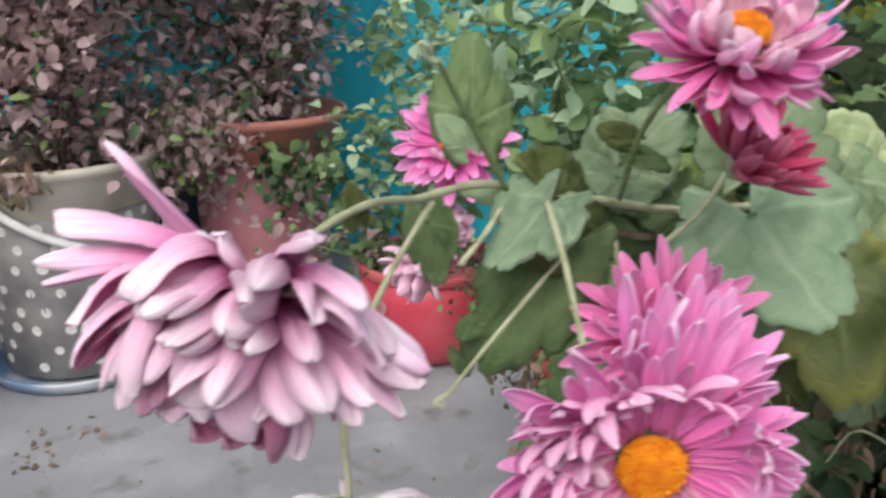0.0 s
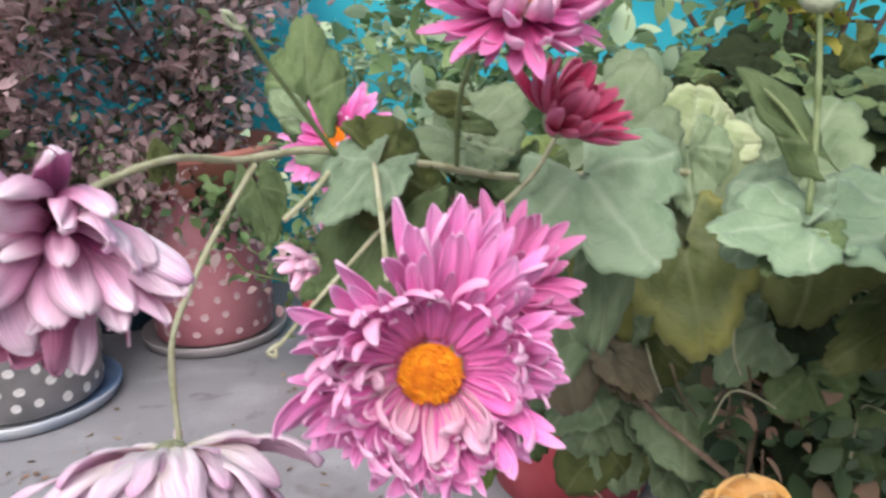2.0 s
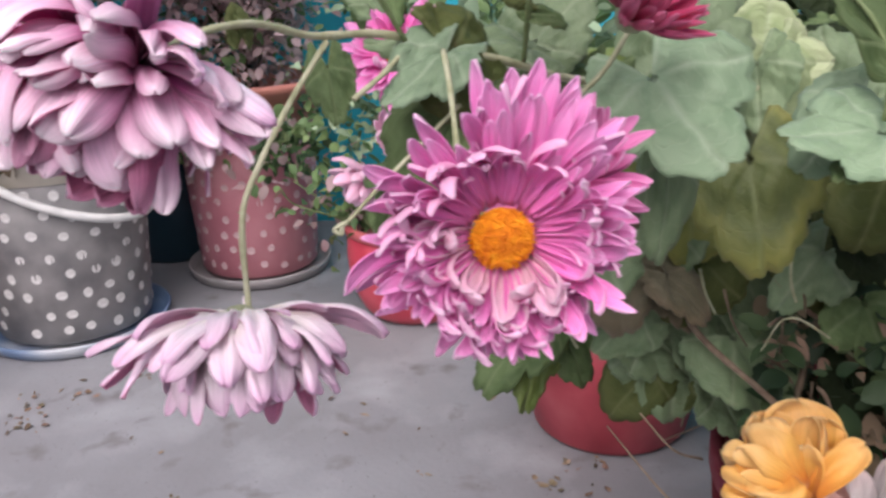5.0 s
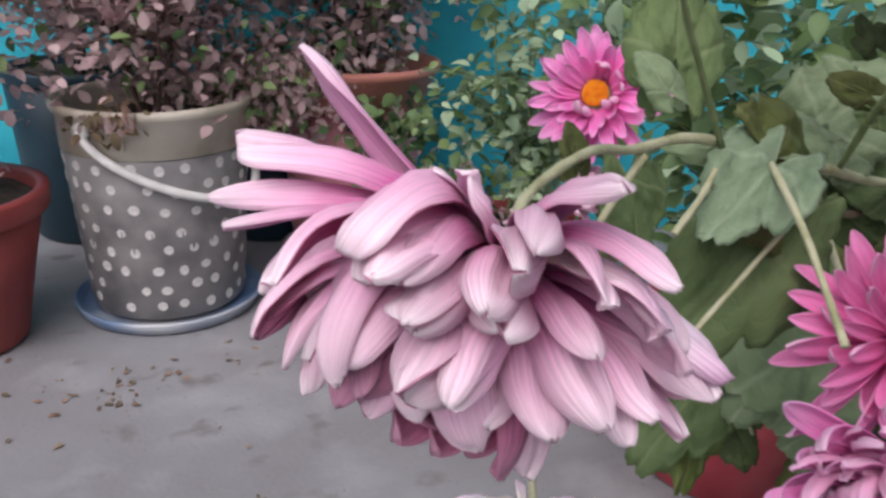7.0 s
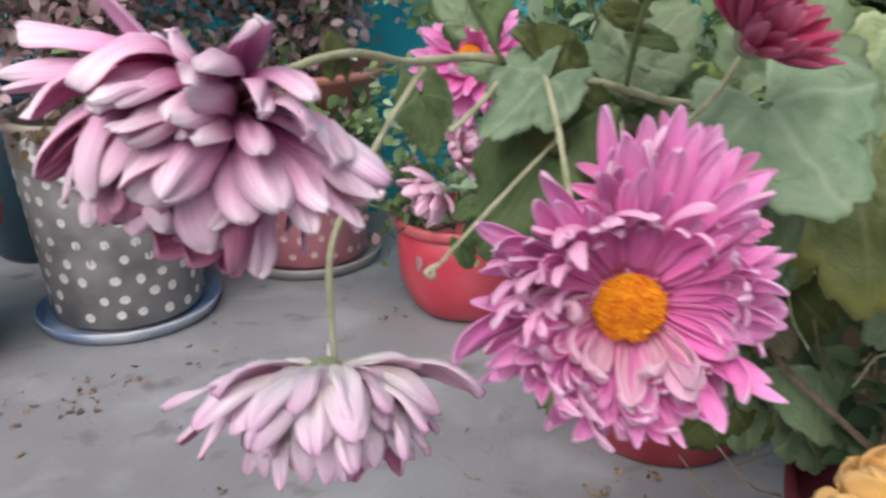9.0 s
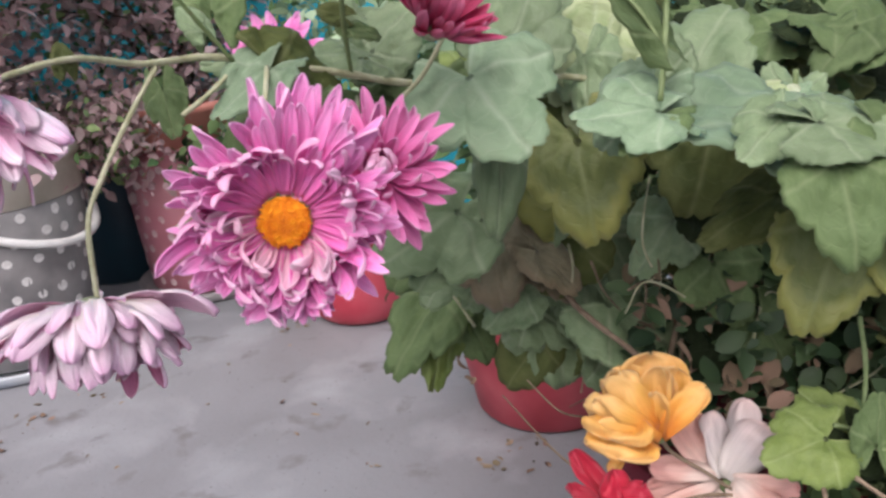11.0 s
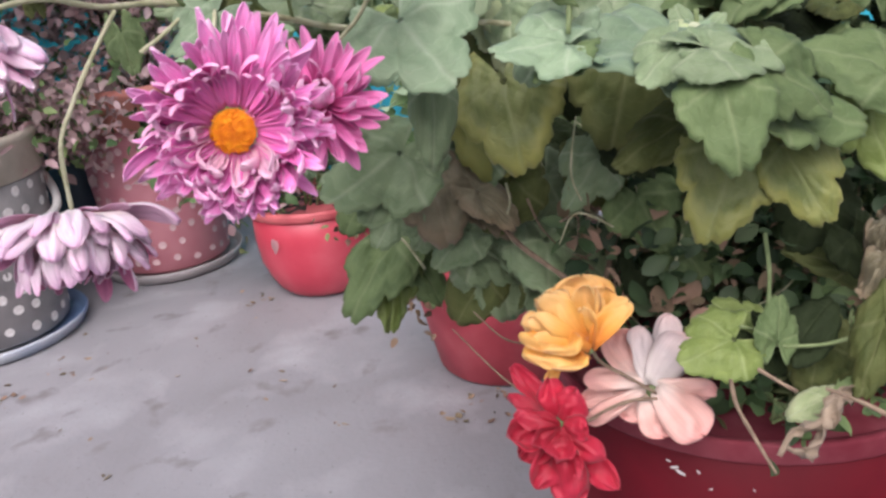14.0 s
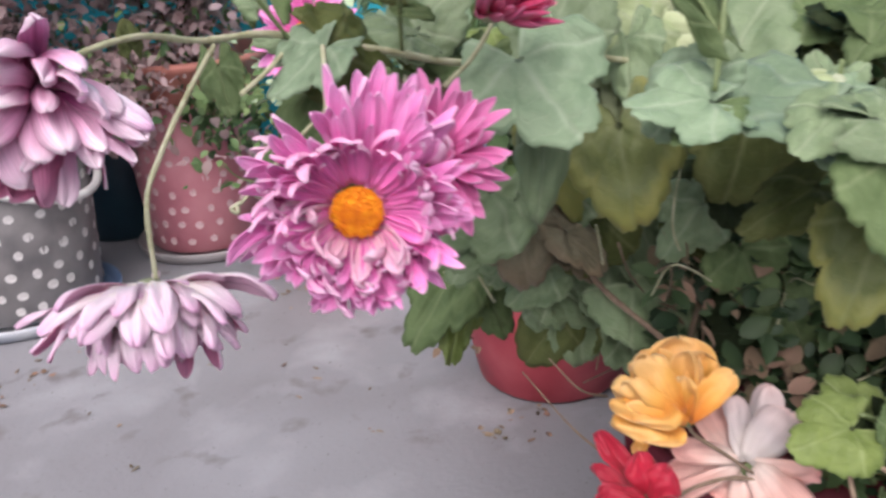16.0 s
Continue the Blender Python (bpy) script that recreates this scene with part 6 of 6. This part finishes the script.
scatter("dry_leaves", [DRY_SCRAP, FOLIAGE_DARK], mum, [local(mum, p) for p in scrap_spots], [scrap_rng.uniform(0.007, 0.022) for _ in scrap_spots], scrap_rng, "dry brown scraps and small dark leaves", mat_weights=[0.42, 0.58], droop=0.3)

# ---- roses ----


def view_fitted_petals(head, thing, place, rows, mats, rng, sharp, ruffle):
    """Petals of a loose rose, fitted to the camera's view, in millimetres across, up and out of a plane that faces the
    camera:
    foot, tip, the way the inner face looks, width, bend and cup."""
    w = Vector((-0.18, -0.85, 0.49)).normalized()
    r = Vector((0, 0, 1)).cross(w).normalized()
    turn = Matrix((r, w.cross(r), w)).transposed()
    inv = head.matrix_basis.inverted()
    for a0, b0, c0, a1, b1, c1, fa, fb, fc, width, bend, cup in rows:
        foot, tip = turn @ Vector((a0, b0, c0)) * 0.001, turn @ Vector((a1, b1, c1)) * 0.001
        chord = tip - foot
        half = radians(bend) / 2
        length = chord.length * half / math.sin(half)
        me = petal_mesh(rng, length, width * 0.0011, bend, cup, mats, wide_at=0.66, foot=0.42, sharp=sharp, late=1.0, notch=0.04 if sharp > 3 else 0.0, rows=14, cols=11, rough=ruffle, groove=0.02)
        ob = link_mesh("petal", me, head)
        way = frame_of(chord, turn @ Vector((fa, fb, fc)))
        ob.matrix_basis = inv @ Matrix.Translation(local(thing, place) + foot) @ way @ Matrix.Rotation(-half, 4, "X")


def rose(place, facing, label, stem_points, petals, seed, sharp=3.4, ruffle=0.20):
    """A cut rose: a small calyx, its petals one by one and a thin stem. petals: (rows, materials) from the back to the front."""
    rng = random.Random(seed)
    thing = empty_thing("rose", place, label, "rose", "cut roses on the pot")
    head = flower_head(thing, place, facing, [], rng, "", calyx_r=0.004, name="bloom", calyx_mat=STEM_GREEN)
    for rows, mats in petals:
        view_fitted_petals(head, thing, place, rows, mats, rng, sharp, ruffle)
    stem("stem", stem_points, 0.0012, 0.0010, STEM_BROWN, thing, "thin brownish stem")
    return thing


ORANGE_BACK_ROWS = [(0, 2, -6, -3, 45, -14, 0.1, -0.2, 1, 33, 30, 0.9), (1, 1, -4, 10, 37, -10, -0.3, -0.1, 1, 21, 25, 0.9), (0, 1, 0, -1, 37, 2, -0.5, 0, 0.8, 14, 20, 1.2), (1, 1, 2, 5, 36, 2, -0.8, 0, 0.5, 11, 25, 1.0),
                    (1, 0, 4, 25, 26, 4, -0.6, -0.3, 0.7, 14, -25, 0.9), (0, 0, 4, -4, 23, 10, -0.3, 0.2, 0.9, 16, 18, 1.0), (-2, 2, -4, -24, 35, -6, 0.5, -0.4, 0.7, 26, 30, 0.9), (-17, -7, -6, -26, -21, -8, 0, 0.2, 1, 7, 20, 0.6)]
ORANGE_FRONT_ROWS = [(-3, 2, 4, -28, 30, 8, 0.4, 0.6, -0.6, 23, 40, 0.9), (-3, 2, 2, -20, 34, 4, 0.5, 0.3, -0.5, 17, 40, 1.0), (-2, 1, 0, -40, 15, 4, 0.3, 0.7, -0.6, 20, 20, 0.8), (-2, 1, 6, -33, 19, 14, 0.4, 0.6, -0.7, 17, 35, 0.8),
                     (-16, 10, 8, -21, -3, 16, 0, 0.7, 0.7, 33, -50, 0.3), (-15, 3, 6, -20, -12, 13, 0, 0.7, 0.7, 36, -40, 0.3), (0, -2, 6, -34, 4, 12, 0.1, 0.9, -0.4, 16, -30, 0.8), (0, -4, 0, -29, -9, 6, 0, 0.7, 0.7, 15, -30, 0.5)]
rose((0.2419, 0.3511, 0.3831), (-0.72, -0.36, 0.59), "orange rose resting over the crimson pot rim", [(0.2430, 0.3520, 0.3820), (0.2500, 0.3570, 0.3690), (0.2672, 0.3549, 0.3566), (0.2766, 0.3496, 0.3508), (0.2832, 0.3480, 0.3466)],
     [(ORANGE_BACK_ROWS, [ORANGE_ROSE]), (ORANGE_FRONT_ROWS, [ORANGE_ROSE])], 61)
RED_BACK_ROWS = [(0, 3, -8, -29, 31, -12, 0.4, 0.3, 0.8, 13, 20, 0.7), (-1, 1, -4, -30, 15, -6, 0.3, 0.6, 0.6, 11, 25, 0.9), (0, 3, 0, -8, 23, -2, 0.3, -0.1, 0.9, 17, -25, -0.7), (0, -1, 2, -26, 4, 2, 0.3, 0.6, 0.7, 14, -30, -0.6),
                 (-1, -5, 0, -24, -20, 0, 0.3, 0.3, 0.9, 19, 30, 0.8), (0, -7, 4, -13, -38, 2, 0.2, 0, 1, 18, 25, 0.8), (2, -9, 2, 4, -49, -4, 0, 0, 1, 21, -20, -0.7), (3, -11, -4, 31, -39, -10, -0.2, 0.2, 1, 15, 20, 0.6)]
RED_FRONT_ROWS = [(1, 1, 4, 11, 16, 0, -0.2, 0.1, 1, 20, -30, -0.8), (0, -4, 6, -30, -9, 6, 0.2, 0.3, 0.9, 20, 30, 0.9), (2, -1, 8, 15, -7, 6, -0.4, 0, 0.9, 17, -35, -0.9), (1, -5, 9, -4, -20, 14, 0.1, 0, 1, 18, 35, 0.9),
                  (3, -7, 6, 23, -22, 4, -0.4, 0.2, 0.9, 14, -25, -0.7), (2, -9, 6, 10, -31, 6, -0.5, 0, 0.8, 13, 20, 0.9), (0, -5, 7, -16, -11, 14, 0.5, 0.2, 0.8, 12, 40, 1.0)]
rose((0.2181, 0.3261, 0.3524), (-0.84, -0.50, 0.20), "deep red rose hanging over the crimson pot", [(0.2190, 0.3300, 0.3510), (0.2374, 0.3460, 0.3371), (0.2499, 0.3480, 0.3417), (0.2652, 0.3488, 0.3453), (0.2800, 0.3470, 0.3455), (0.2867, 0.3460, 0.3431)],
     [(RED_BACK_ROWS, [RED_ROSE]), (RED_FRONT_ROWS, [RED_ROSE])], 62, sharp=1.5, ruffle=0.32)
PEACH_PALE_ROWS = [(-1, 4, 0, -4, 40, -4, 0.5, 0, 0.8, 16, 20, -0.5), (0, 4, -3, 14, 47, -10, -0.4, 0, 0.8, 18, 20, -0.6), (0, 4, 3, 21, 35, 2, -0.2, -0.2, 1, 24, -25, -0.5)]
PEACH_ROWS = [(2, 4, 2, 37, -1, 4, 0, -0.6, 0.8, 15, -25, -0.5), (3, 3, 5, 27, -26, 10, -0.1, 0.3, 1, 27, -30, -0.5), (-5, 7, -4, -23, 36, -12, 0.2, -0.2, 1, 22, 20, 0.5), (-4, 6, 0, -41, 9, -2, 0.1, 0.4, 0.9, 14, -20, -0.5),
              (-4, 3, -3, -43, -6, -6, 0.1, 0.4, 0.9, 14, 20, 0.4), (-4, 2, -1, -40, -19, 0, 0.2, 0.5, 0.8, 11, -20, -0.5), (-4, -2, -2, 3, -28, 2, 0.1, 0.2, 1, 20, -25, -0.4), (-7, -2, -5, -18, -17, -6, 0.1, 0.2, 1, 16, 10, -0.4)]
rose((0.2796, 0.3538, 0.3467), (-0.10, -0.92, 0.38), "wide open peach rose behind crossed stems", [(0.2800, 0.3500, 0.3460), (0.2940, 0.3680, 0.3280), (0.3080, 0.3900, 0.3020)],
     [(PEACH_PALE_ROWS, [PEACH_BACK]), (PEACH_ROWS, [PEACH_ROSE, PEACH_ROSE])], 65)

# ---- litter on the floor ----


def litter(name, spots, label, seed, size=(0.006, 0.02)):
    """Dry scraps lying flat on the concrete, one mesh."""
    rng = random.Random(seed)
    verts, polys = [], []
    for cx, cy, spread, count in spots:
        for _ in range(count):
            x, y, s, a = cx + rng.gauss(0, spread), cy + rng.gauss(0, spread), rng.uniform(*size), rng.uniform(0, 6.28)
            o, n, curl = len(verts), rng.choice((5, 6, 7)), rng.uniform(0.1, 0.5)
            w = rng.uniform(0.25, 0.7)
            verts.append((x, y, 0.0018))
            for k in range(n):
                t = 2 * math.pi * k / n
                u, v = math.cos(t) * rng.uniform(0.6, 1.1), math.sin(t) * w * rng.uniform(0.6, 1.1)
                verts.append((x + s * 0.5 * (u * math.cos(a) - v * math.sin(a)), y + s * 0.5 * (u * math.sin(a) + v * math.cos(a)), 0.0018 + s * curl * rng.random() * 0.5))
            for k in range(n):
                polys.append((o, o + 1 + k, o + 1 + (k + 1) % n))
    me = bpy.data.meshes.new(name)
    me.from_pydata(verts, [], polys)
    me.materials.append(LITTER)
    return tagged(link_mesh(name, me), label, "litter", kind="stuff")


litter("leaf_litter", [(-0.60, 1.07, 0.035, 26), (-0.57, 1.00, 0.012, 3), (-0.66, 1.02, 0.06, 8), (-0.45, 1.18, 0.035, 10), (-0.52, 1.12, 0.02, 6), (-0.168, 1.376, 0.014, 9),
                       (0.19, 0.90, 0.02, 9), (0.162, 0.893, 0.004, 2), (0.23, 0.93, 0.02, 8), (-0.092, 1.083, 0.001, 1), (0.004, 0.908, 0.005, 3), (-0.301, 0.858, 0.004, 2),
                       (-0.25, 1.15, 0.12, 7), (-0.6, 0.9, 0.15, 9), (-0.1, 1.2, 0.15, 6)],
       "scattered dry brown leaf scraps on the concrete", 51)
